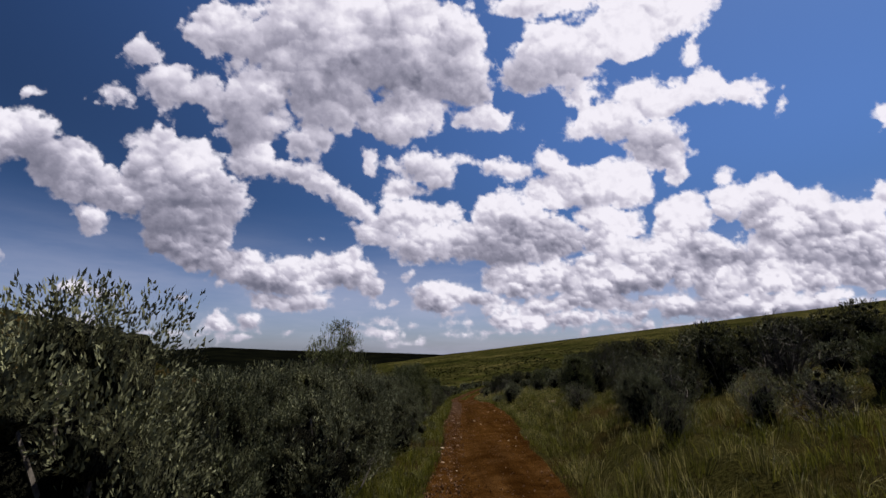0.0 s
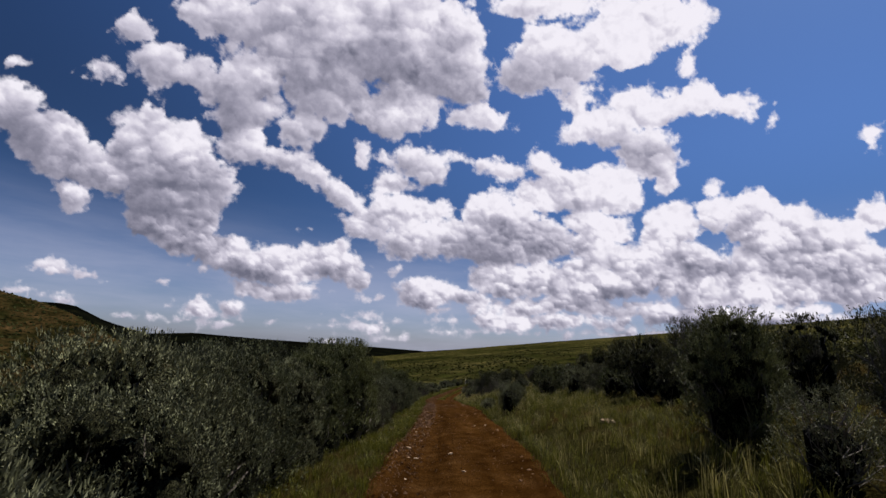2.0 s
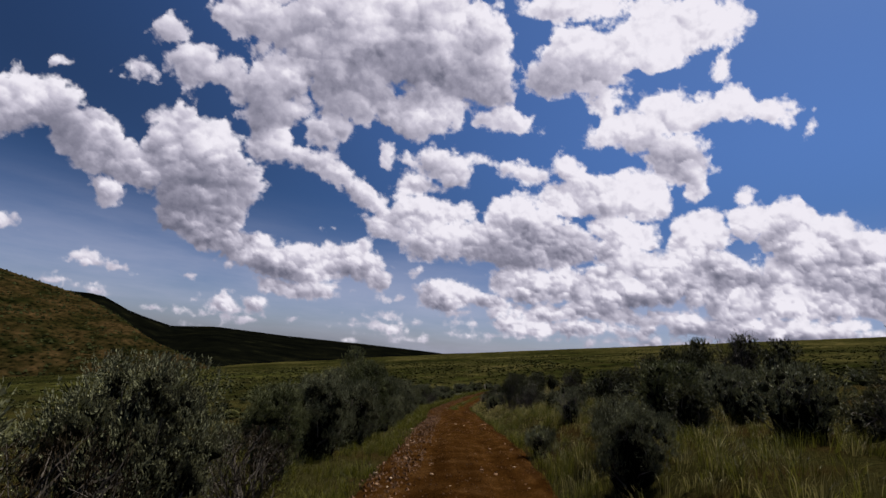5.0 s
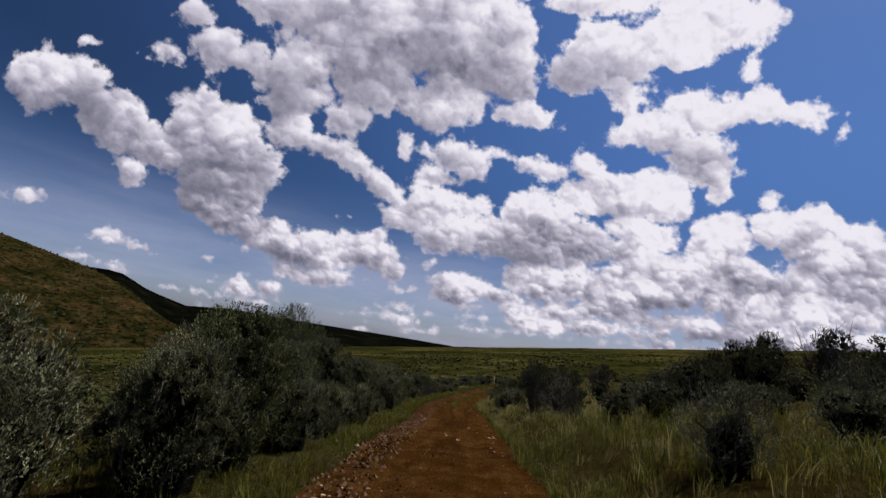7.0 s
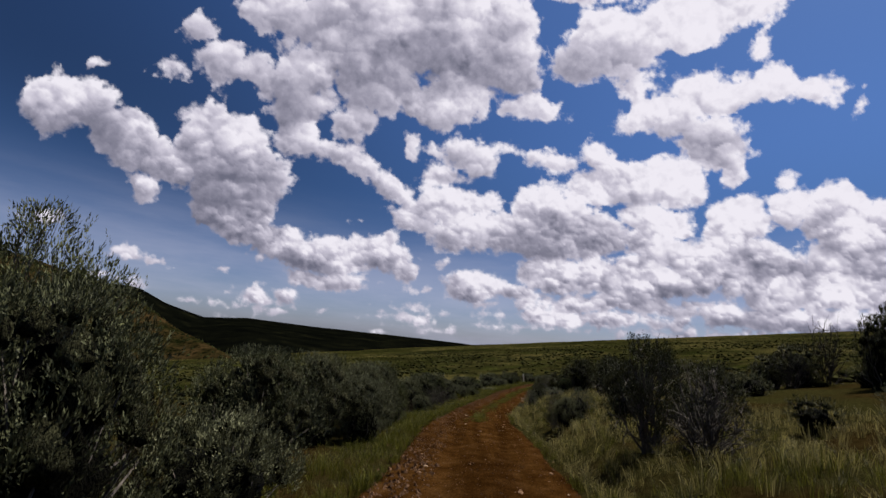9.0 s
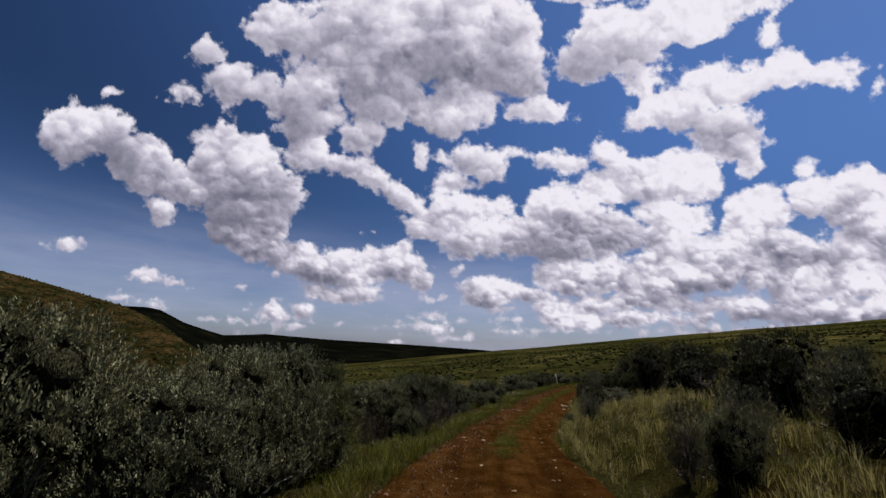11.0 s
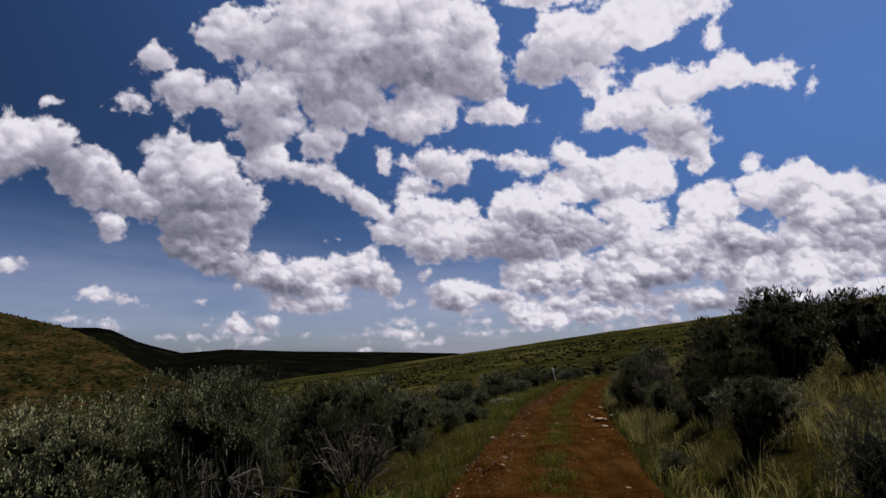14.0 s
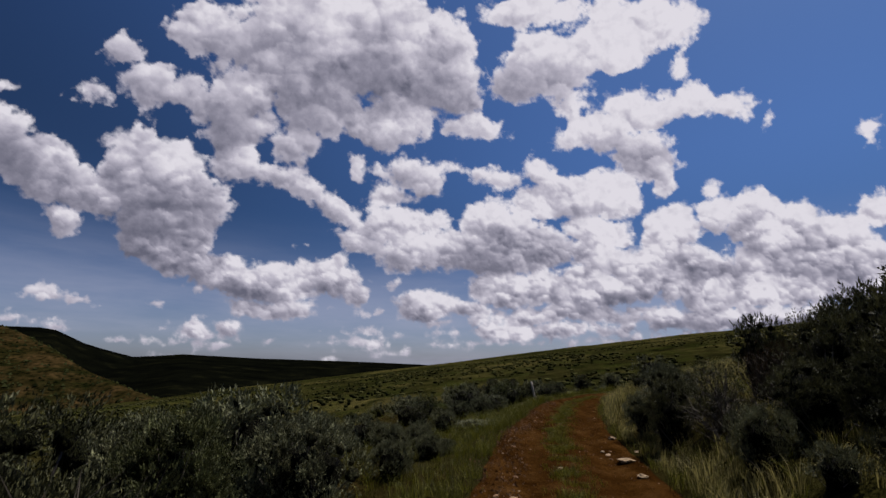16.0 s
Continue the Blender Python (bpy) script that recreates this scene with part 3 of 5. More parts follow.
speckle = add_ramp(nt, bushes.outputs["Distance"], (0.20, (0.22, 0.28, 0.24)), (0.48, (1.08, 1.05, 1.0)))
nt.links.new(add_mix(nt, 1.0, add_mix(nt, 1.0, earth, fine_, "MULTIPLY"), speckle, "MULTIPLY"), b.inputs["Base Color"])
add_bump(nt, b, add_noise(nt, 0.4, 6, 0.6, pos), 0.8, 0.8)

# cloud shade over the far hills is put into this near-black colour
SHADED_HILL, nt, b = material("dark_scrub_hillside", 1.0, 0.0)
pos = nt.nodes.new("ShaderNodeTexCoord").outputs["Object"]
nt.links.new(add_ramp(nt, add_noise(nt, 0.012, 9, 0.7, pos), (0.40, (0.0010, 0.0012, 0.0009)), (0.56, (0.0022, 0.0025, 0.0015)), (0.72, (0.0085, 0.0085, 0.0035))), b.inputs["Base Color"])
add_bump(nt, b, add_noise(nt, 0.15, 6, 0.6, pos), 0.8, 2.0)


def mesh_object(name, verts, faces, mat, parent=None, smooth=False):
    me = bpy.data.meshes.new(name)
    me.from_pydata(verts, [], faces)
    me.materials.append(mat)
    if smooth:
        me.polygons.foreach_set("use_smooth", [True] * len(me.polygons))
    me.update()
    ob = new(name, me)
    if parent is not None:
        ob.parent = parent
    return ob


def grid_faces(nu, nv):
    return [(j * nu + i, j * nu + i + 1, (j + 1) * nu + i + 1, (j + 1) * nu + i) for j in range(nv - 1) for i in range(nu - 1)]


# ---- lie of the land ----
ROAD_Y = (-60, -10, 0, 8, 14, 24, 29, 35, 43, 48, 58, 70, 75, 80, 85, 90, 96, 100, 104, 108, 120)
ROAD_X = (-4.2, -0.2, 0.5, 0.9, 1.25, 1.75, 2.0, 2.25, 2.6, 2.62, 2.95, 3.0, 3.4, 4.35, 5.5, 6.65, 8.7, 10.4, 13.8, 21.0, 50.0)
WIDE_Y = (-60, 14, 25, 48, 60, 68, 74, 80, 92, 120)
WIDE = (1.4, 1.4, 1.95, 1.95, 2.1, 2.1, 1.68, 1.8, 1.65, 1.5)      # half the width of the dirt
RISE_Y = (-4000, -200, 0, 23, 34, 48, 60, 70, 76, 85, 100, 120, 400, 4000)
RISE_Z = (16, 16, -1.75, -3.49, -4.42, -5.41, -6.71, -7.42, -7.78, -8.12, -8.3, -8.4, -11.6, -52)
TILT_Y = (-10, 0, 6, 15, 21, 34, 42, 48, 60, 70, 76, 90)
TILT = (1.5, 1.5, 2.4, 2.2, 4.0, 6.5, 6.3, 4.5, 1.8, 0.0, 0.0, 1.5)     # cross fall of the track in degrees, up to the right
RIDGE = 0.12                     # the country tilts up to the east


def fbm(x, y, size, octaves=4, seed=0.0):
    """Smooth noise, about -1 to 1."""
    total, amp = 0.0, 0.5
    for i in range(octaves):
        total += amp * noise.noise((x / size + seed, y / size - seed, seed * 1.7))
        size, amp = size / 2.0, amp / 2
    return total * 1.6


def centre(y):
    return float(np.interp(y, ROAD_Y, ROAD_X))


def step(a, b, v):
    v = min(1.0, max(0.0, (v - a) / (b - a)))
    return v * v * (3 - 2 * v)


def road_level(y):
    return float(np.interp(y, RISE_Y, RISE_Z)) + 0.04 * (centre(y) - 3.0) * step(72, 90, y)


def half_width(y):
    return float(np.interp(y, WIDE_Y, WIDE)) + 0.10 * fbm(0, y, 6.0, 2, 5.5)


def tilt(y):
    return math.tan(radians(float(np.interp(y, TILT_Y, TILT))))


def ground_level(x, y):
    """Height of the land beside and under the track."""
    yy = min(max(y, -60), 120)
    s, w = x - centre(yy), half_width(yy)
    e = abs(s) - w
    far = step(45, 170, math.hypot(x - 2.5, y - 40))
    plane = float(np.interp(y, RISE_Y, RISE_Z)) + RIDGE * (x - 2.5)
    plane = max(plane, -120)
    slant = tilt(yy) * max(-w, min(w, s))
    if s > 0:
        lift = 0.55 * step(0.1, 1.5, e) + 0.16 * max(0.0, min(e, 18) - 0.4) + RIDGE * max(0.0, e - 18)
    else:
        lift = -0.05 * step(0.0, 0.9, e) - RIDGE * max(0.0, e - 0.5)
    near = road_level(y) + slant + lift
    z = near * (1 - far) + plane * far
    rough = step(0.0, 3.0, e)
    z += rough * (0.28 * fbm(x, y, 6.0, 3, 3.1) + 0.9 * far * fbm(x, y, 60, 4, 7.7)) + far * step(150, 600, math.hypot(x, y)) * 5 * fbm(x, y, 300, 3, 1.3)
    return z


def spread(lo, hi, fine, reach, grow):
    """Grid lines: evenly fine from lo to hi, then ever wider out to reach on both sides."""
    lines = list(np.arange(lo, hi + fine / 2, fine))
    for sign in (-1, 1):
        d, v = fine, lines[0] if sign < 0 else lines[-1]
        out = []
        while abs(v) < reach:
            d *= grow
            v += sign * d
            out.append(v)
        lines = out[::-1] + lines if sign < 0 else lines + out
    return lines


xs, ys = spread(-8, 18, 0.42, 3200, 1.1), spread(-6, 112, 0.6, 3200, 1.1)
verts = []
for y in ys:
    for x in xs:
        z = ground_level(x, y)
        if -62 < y < 118:
            e = abs(x - centre(y)) - half_width(y)
            z -= 0.14 * (1 - step(-0.5, -0.05, e))
        verts.append((x, y, z))
ground = tagged(mesh_object("ground", verts, grid_faces(len(xs), len(ys)), GROUND, smooth=True),
                "dry sloping rangeland with reddish soil and patchy grass", "ground", kind="structure")

# the track: two worn ruts with a low stony crown
lanes = [-1.25 + 2.5 * i / 54 for i in range(55)]
stations = list(np.arange(-30, 106, 0.3))
verts = []
for y in stations:
    c, w = centre(y), half_width(y)
    for u in lanes:
        s = u * w
        x = c + s
        rut = -0.06 * (math.exp(-((abs(s - 0.1) - 0.8) / 0.3) ** 2))
        edge = step(0.86, 1.18, abs(u + 0.09 * fbm(x, y, 1.6, 3, 9.0)))
        z = road_level(y) + tilt(y) * s + rut + 0.02 * fbm(x, y, 1.5, 2, 2.2) + 0.05 * fbm(x, y, 4.0, 2, 4.4)
        z = z * (1 - edge) + (ground_level(x, y) - 0.16) * edge
        verts.append((x, y, z))
road = tagged(mesh_object("road", verts, grid_faces(55, len(stations)), DIRT, smooth=True),
              "narrow red dirt track with two worn ruts and stones", "dirt road", kind="structure")


# ---- hills ----
def hill(name, label, mat, ridge, front, back, cells, bumps):
    """A ridge along points (azimuth, distance, height) seen from the track, falling off at the slopes front and back."""
    pts = [Vector((2.0 + r * math.sin(radians(a)), 40 + r * math.cos(radians(a)), z)) for a, r, z in ridge]
    nu, nv = cells
    t_of = [0.0]
    for p, q in zip(pts, pts[1:]):
        t_of.append(t_of[-1] + (q.xy - p.xy).length)
    vs = []
    for j in range(nv):
        across = -1 + 2 * j / (nv - 1)
        for i in range(nu):
            t = t_of[-1] * i / (nu - 1)
            px, py, pz = (float(np.interp(t, t_of, [p[k] for p in pts])) for k in range(3))
            n = Vector((2.0 - px, 40 - py)).normalized() * -1
            reach = front if across < 0 else back
            o = n * across * reach[0]
            x, y = px + o.x, py + o.y
            fall = reach[0] * abs(across)
            z = pz - reach[1] * (math.sqrt(fall * fall + 18 ** 2) - 18) + bumps * fbm(x, y, 90, 4, 2.0) * min(1, 0.15 + abs(across) * 3)
            vs.append((x, y, z))
    return tagged(mesh_object(name, vs, grid_faces(nu, nv), mat, smooth=True), label, "hill", kind="structure")


hill_brown = hill("hill_brown", "brown grassy hillside dotted with dark green shrubs", BROWN_HILL,
     [(-120, 1130, 170), (-85, 1000, 130), (-60, 900, 95), (-51, 850, 70), (-46, 810, 50), (-40.5, 740, 29), (-36.5, 640, 3), (-33, 560, -21), (-29, 480, -33), (-23, 420, -44)],
     (420, 0.30), (500, 0.25), (90, 60), 11.0)
hill("hill_dark", "distant hill, cloud shade put into its dark colour", SHADED_HILL,
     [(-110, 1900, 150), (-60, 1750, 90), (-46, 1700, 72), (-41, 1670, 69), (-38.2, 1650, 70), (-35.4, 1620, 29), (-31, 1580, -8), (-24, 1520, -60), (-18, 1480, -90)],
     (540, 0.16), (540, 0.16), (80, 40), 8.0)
hill("hill_plateau", "long flat-topped plateau on the horizon, darkened for cloud shade", SHADED_HILL,
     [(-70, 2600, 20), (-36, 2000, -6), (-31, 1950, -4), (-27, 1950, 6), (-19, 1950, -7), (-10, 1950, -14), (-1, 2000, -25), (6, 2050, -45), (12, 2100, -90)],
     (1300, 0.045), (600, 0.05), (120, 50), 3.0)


# ---- plants ----
def tube(verts, faces, path, radii, sides=5):
    """A tapered branch along path."""
    start = len(verts)
    for i, (p, r) in enumerate(zip(path, radii)):
        d = (path[min(i + 1, len(path) - 1)] - path[max(i - 1, 0)]).normalized()
        a = d.orthogonal().normalized()
        c = d.cross(a)
        for k in range(sides):
            t = 2 * math.pi * k / sides
            verts.append(p + a * (r * math.cos(t)) + c * (r * math.sin(t)))
    for i in range(len(path) - 1):
        for k in range(sides):
            n = (k + 1) % sides
            faces.append((start + i * sides + k, start + i * sides + n, start + (i + 1) * sides + n, start + (i + 1) * sides + k))


def bent(rng, a, b, bow, n=5):
    """Points of a crooked line from a to b."""
    side = Vector((rng.uniform(-1, 1), rng.uniform(-1, 1), rng.uniform(-0.3, 0.6))) * bow
    out = []
    for i in range(n):
        t = i / (n - 1)
        p = a.lerp(b, t) + side * math.sin(math.pi * t)
        if 0 < i < n - 1:
            p += Vector((rng.uniform(-1, 1), rng.uniform(-1, 1), rng.uniform(-1, 1))) * bow * 0.35
        out.append(p)
    return out


def ball(subdivisions):
    bm = bmesh.new()
    bmesh.ops.create_icosphere(bm, subdivisions=subdivisions, radius=1.0)
    out = [v.co.copy() for v in bm.verts], [tuple(v.index for v in f.verts) for f in bm.faces]
    bm.free()
    return out


LUMP_V, LUMP_F = ball(2)
SMALL_V, SMALL_F = ball(1)
HEART_V, HEART_F = ball(3)


def shrub_parts(seed, width, height, lobes, sprigs, leaves, leaf_len, leaf_wide, openness=0.0, twiggy=0.0, upright=0.6):
    """Stems, leaves and shaded heart of a bush that stands at the origin: leafy tufts on branches that fan out."""
    rng = random.Random(seed)
    off = Vector((seed * 1.37, 0.5, 0))
    tuft = []

    def bulge(v):
        """Steep, slightly overhanging flanks in place of a plain dome."""
        h = max(0.05, math.hypot(v.x, v.y))
        f = h ** -0.27 * (0.80 + 0.20 * min(1.0, max(0.0, (v.z + 0.1) / 0.45)))
        return Vector((v.x * f, v.y * f, v.z))

    for i in range(lobes):
        up = (i + 0.5) / lobes
        a = 2.39996 * i + rng.uniform(-0.5, 0.5)
        el = math.asin(min(1, 1.12 * up ** 0.9 - 0.12))
        d = Vector((math.cos(a) * math.cos(el), math.sin(a) * math.cos(el), math.sin(el)))
        swell = 1 + 0.30 * noise.noise(d * 1.4 + off) + 0.20 * noise.noise(d * 3.1 + off)
        swell = min(swell, 1.16)
        d = bulge(d)
        k = min(rng.uniform(0.58, 0.80) * swell, 0.86 - 0.18 * max(0.0, d.z))
        c = Vector((d.x * width * 0.5 * k, d.y * width * 0.5 * k, height * (0.15 + 0.78 * d.z * k)))
        r = (0.096 + 0.06 * openness) * min(width, height * 1.2) * rng.uniform(0.65, 1.45)
        tuft.append((c, r, r * rng.uniform(0.85, 1.2)))
    sv, sf = [], []
    tips = []
    for c, r, rz in tuft:
        foot = Vector((rng.uniform(-0.06, 0.06) * width, rng.uniform(-0.06, 0.06) * width, -0.08))
        path = bent(rng, foot, c, 0.09 * height, 4)
        thick = 0.010 + 0.009 * height
        tube(sv, sf, path, [thick * (1 - 0.25 * i) for i in range(4)], 3)
        for _ in range(int(8 * twiggy)):
            d = (Vector((rng.gauss(0, 1), rng.gauss(0, 1), rng.gauss(0.5, 0.8))) + Vector((c.x, c.y, 0)) * 0.5).normalized()
            end = c + Vector((d.x * r, d.y * r, d.z * rz)) * rng.uniform(0.8, 1.0 + 0.7 * min(1, twiggy))
            tube(sv, sf, bent(rng, path[rng.choice((1, 2, 3))], end, 0.06 * height, 3), [thick * 0.42, thick * 0.28, thick * 0.06], 3)
            tips.append((end, d))
    lv, lf, iv, jf, tones, hearts = [], [], [], [], [], 0
    shade_of = [rng.random() for _ in tuft]
    k0 = 0.50 - 0.24 * openness

    def heart(v):
        """The surface of the bush's shaded heart in the direction v."""
        k = k0 * (1 + 0.30 * noise.noise(v * 1.4 + off) + 0.20 * noise.noise(v * 3.1 + off) + 0.10 * noise.noise(v * 6.0 + off))
        k *= 0.92 + 0.08 * min(1.0, max(0.0, (v.z + 0.35) / 0.6))
        if v.z < 0:
            skirt = 1 / max(0.4, math.hypot(v.x, v.y))
            v = Vector((v.x * skirt, v.y * skirt, v.z))
        v = bulge(v)
        return Vector((v.x * width * 0.5 * k, v.y * width * 0.5 * k, height * (0.15 + 0.78 * max(v.z, -0.6) * k)))

    for i in range(sprigs):
        c, r, rz = tuft[i % lobes]
        if rng.random() < 0.02 + 0.2 * openness and tips:
            p, d = tips[rng.randrange(len(tips))]
            p = p + Vector((rng.gauss(0, 1), rng.gauss(0, 1), rng.gauss(0, 1))) * 0.04 * width
        elif rng.random() < 0.09 and openness < 0.85:
            d = Vector((rng.gauss(0, 1), rng.gauss(0, 1), rng.gauss(0.25, 0.8))).normalized()
            p = heart(d) * rng.uniform(0.98, 1.2)
        else:
            # each tuft is a dome of sprigs, bare and dark below
            d = (Vector((rng.gauss(0, 0.85), rng.gauss(0, 0.85), abs(rng.gauss(0.35, 0.75)) - 0.42)) + Vector((c.x, c.y, 0)) * (0.9 / width)).normalized()
            p = c + Vector((d.x * r * 1.12, d.y * r * 1.12, d.z * rz * 0.9)) * (1 - 0.45 * rng.random() ** 1.6)
        # the lower stems are bare
        if p.z < 0.26 * height and rng.random() < 0.45 - 1.5 * p.z / height:
            continue
        if p.z < 0.03 * height:
            p.z = rng.uniform(0.03, 0.2) * height
        axis = (d * 0.50 + Vector((0, 0, upright)) + Vector((rng.gauss(0, 0.24), rng.gauss(0, 0.24), rng.gauss(0, 0.2)))).normalized()
        # tone rises up the tuft: silvery tips plus painted light above, shade below
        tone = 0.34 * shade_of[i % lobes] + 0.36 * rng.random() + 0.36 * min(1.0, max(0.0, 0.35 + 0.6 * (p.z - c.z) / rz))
        sprig = min(leaf_len, 0.07) * rng.uniform(1.1, 2.6)
        a = axis.orthogonal().normalized()
        b_ = axis.cross(a)
        for k in range(leaves):
            t = (k + rng.random()) / leaves
            turn = rng.uniform(0, 6.283)
            side = a * math.cos(turn) + b_ * math.sin(turn)
            flare = rng.uniform(0.15, 0.75) * (1.15 - 0.6 * t)
            way = (axis + side * flare).normalized()
            flat = way.cross(d * 0.9 + Vector((0, 0, 0.3)) + side * 0.3 + Vector((rng.gauss(0, 0.3), rng.gauss(0, 0.3), rng.gauss(0, 0.3)))).normalized()
            q = p + axis * (sprig * t) + side * 0.008
            ln, wd = leaf_len * rng.uniform(0.65, 1.25), leaf_wide * rng.uniform(0.7, 1.3)
            n = len(lv)
            lv += [q + way * ln * 0.25 - flat * wd, q + way * ln * 0.45 + flat * wd, q + way * ln]
            lf.append((n, n + 1, n + 2))
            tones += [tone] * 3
    # the heart under the tufts: a dark hull standing in for deep shade
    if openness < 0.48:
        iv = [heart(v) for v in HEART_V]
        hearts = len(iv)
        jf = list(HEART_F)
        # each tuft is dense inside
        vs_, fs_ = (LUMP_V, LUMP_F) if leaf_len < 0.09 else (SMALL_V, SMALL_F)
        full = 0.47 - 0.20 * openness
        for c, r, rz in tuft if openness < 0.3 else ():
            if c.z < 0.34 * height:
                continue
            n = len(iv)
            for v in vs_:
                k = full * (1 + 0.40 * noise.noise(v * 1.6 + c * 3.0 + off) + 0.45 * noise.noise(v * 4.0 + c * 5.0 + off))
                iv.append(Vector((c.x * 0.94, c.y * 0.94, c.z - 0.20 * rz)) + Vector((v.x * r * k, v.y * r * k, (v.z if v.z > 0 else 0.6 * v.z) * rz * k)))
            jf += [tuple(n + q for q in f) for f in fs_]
    top = sorted(v.z for v in lv)[int(len(lv) * 0.98)]
    if twiggy > 0.8:
        top = max(top, sorted(v.z for v in sv)[int(len(sv) * 0.985)])
    k = height / top
    for vs in (sv, lv, iv):
        for v in vs:
            v.z *= k
    # no lone sprig stands out far above the crown
    kept = [q for q, f in enumerate(lf) if lv[f[2]].z < 1.06 * height]
    lv, tones = [lv[3 * q + j] for q in kept for j in range(3)], [tones[3 * q] for q in kept for j in range(3)]
    lf = [(3 * q, 3 * q + 1, 3 * q + 2) for q in range(len(kept))]
    # lower tufts fade to the heart's near-black, shade painted by height
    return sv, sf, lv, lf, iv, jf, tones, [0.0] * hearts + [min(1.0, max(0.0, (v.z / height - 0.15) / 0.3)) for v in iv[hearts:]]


MAKES = {}


def shrub_kind(kind, mat, stem=BARK, **shape):
    MAKES[kind] = (mat, stem, shape)


def ready(kind):
    """The meshes of a kind of shrub, made once."""
    mat, stem, shape = MAKES[kind]
    if isinstance(shape.get("meshes"), tuple):
        return shape["meshes"]
    sv, sf, lv, lf, iv, jf, tones, tufty = shrub_parts(**shape)
    out = []
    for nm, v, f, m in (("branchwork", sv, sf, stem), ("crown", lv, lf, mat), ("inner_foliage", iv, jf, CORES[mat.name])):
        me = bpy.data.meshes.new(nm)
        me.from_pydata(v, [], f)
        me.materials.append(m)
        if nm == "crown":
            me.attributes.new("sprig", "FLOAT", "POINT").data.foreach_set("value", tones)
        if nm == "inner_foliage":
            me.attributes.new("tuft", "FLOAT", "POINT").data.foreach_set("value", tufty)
            me.polygons.foreach_set("use_smooth", [True] * len(me.polygons))
        me.update()
        out.append(me)
    shape["meshes"] = tuple(out)
    return shape["meshes"]


def plant(kind, name, label, category, group, m):
    """A shrub of that kind as one thing with its stems and crown, at the pose m."""
    made = ready(kind)
    root = tagged(new(name), label, category, group)
    root.empty_display_size = 0.2
    for me in made:
        if not me.polygons:
            continue
        ob = tagged(new(me.name.split(".")[0], me), kind="" if me.name.startswith("crown") else "stuff")
        ob.parent = root
    root.matrix_basis = m
    return root


def stand(x, y, turn, size=1.0, sink=0.03, wide=1.0):
    return pose(x, y, ground_level(x, y) - sink, 0, 0, turn) @ Matrix.Diagonal((size * wide, size * wide, size, 1))


# each kind is one metre and a half wide or so; sizes are set where it stands
FINE = dict(leaves=7, leaf_len=0.054, leaf_wide=0.0086)
FINER = dict(leaves=7, leaf_len=0.050, leaf_wide=0.0080)
COARSE = dict(leaves=6, leaf_len=0.105, leaf_wide=0.0160)
shrub_kind("sage_round", SAGE, seed=11, width=2.3, height=1.7, lobes=38, sprigs=2641, **FINE)
shrub_kind("sage_wide", SAGE, seed=12, width=2.6, height=1.5, lobes=40, sprigs=2641, **FINE)
shrub_kind("sage_tall", SAGE_GREEN, seed=13, width=2.0, height=2.5, lobes=52, sprigs=4700, **FINER)
shrub_kind("sage_big", SAGE, seed=23, width=2.9, height=2.5, lobes=60, sprigs=4000, **FINE)
shrub_kind("sage_close", SAGE, seed=26, width=2.7, height=2.4, lobes=56, sprigs=5600, leaves=7, leaf_len=0.042, leaf_wide=0.0078)
shrub_kind("bush_big", SAGE_DARK, seed=24, width=2.6, height=2.8, lobes=52, sprigs=4050, **FINER)
shrub_kind("sage_mixed", SAGE, seed=14, width=2.0, height=2.0, lobes=24, sprigs=1485, openness=0.45, twiggy=0.5, **FINE)
shrub_kind("sage_open", SAGE_GREEN, seed=15, width=2.0, height=2.9, lobes=24, sprigs=3375, openness=0.46, twiggy=0.7, **FINE)
shrub_kind("bush_dark", SAGE_DARK, seed=16, width=2.1, height=2.1, lobes=36, sprigs=2544, **FINE)
shrub_kind("bush_brown", SAGE_BROWN, DEADWOOD, seed=17, width=2.0, height=1.5, lobes=20, sprigs=945, leaves=8, leaf_len=0.055, leaf_wide=0.0055, openness=0.5, twiggy=0.9)
shrub_kind("bush_dead", SAGE_BROWN, DEADWOOD, seed=18, width=1.9, height=1.6, lobes=12, sprigs=24, leaves=4, leaf_len=0.045, leaf_wide=0.007, openness=1.0, twiggy=1.7)
shrub_kind("bush_open", SAGE_DARK, seed=25, width=1.6, height=2.2, lobes=22, sprigs=1900, openness=0.60, twiggy=0.9, **FINE)
shrub_kind("sage_small", SAGE, seed=19, width=1.0, height=0.7, lobes=16, sprigs=607, **FINE)
for kind, mat, seed, w, h in (("sage_mid", SAGE, 20, 2.0, 1.4), ("sage_mid_dark", SAGE_DARK, 21, 1.9, 1.7), ("sage_mid_green", SAGE_GREEN, 22, 2.0, 1.5)):
    shrub_kind(kind, mat, seed=seed, width=w, height=h, lobes=26, sprigs=280, **COARSE)
# the same bushes seen only from afar, with fewer and larger leaves
for kind in ("sage_round", "sage_wide", "sage_tall", "sage_big", "bush_big", "bush_dark"):
    mat, stem, shape = MAKES[kind]
    shrub_kind(kind + "_far", mat, **{**shape, **COARSE, "sprigs": int(shape["sprigs"] * 0.26)})

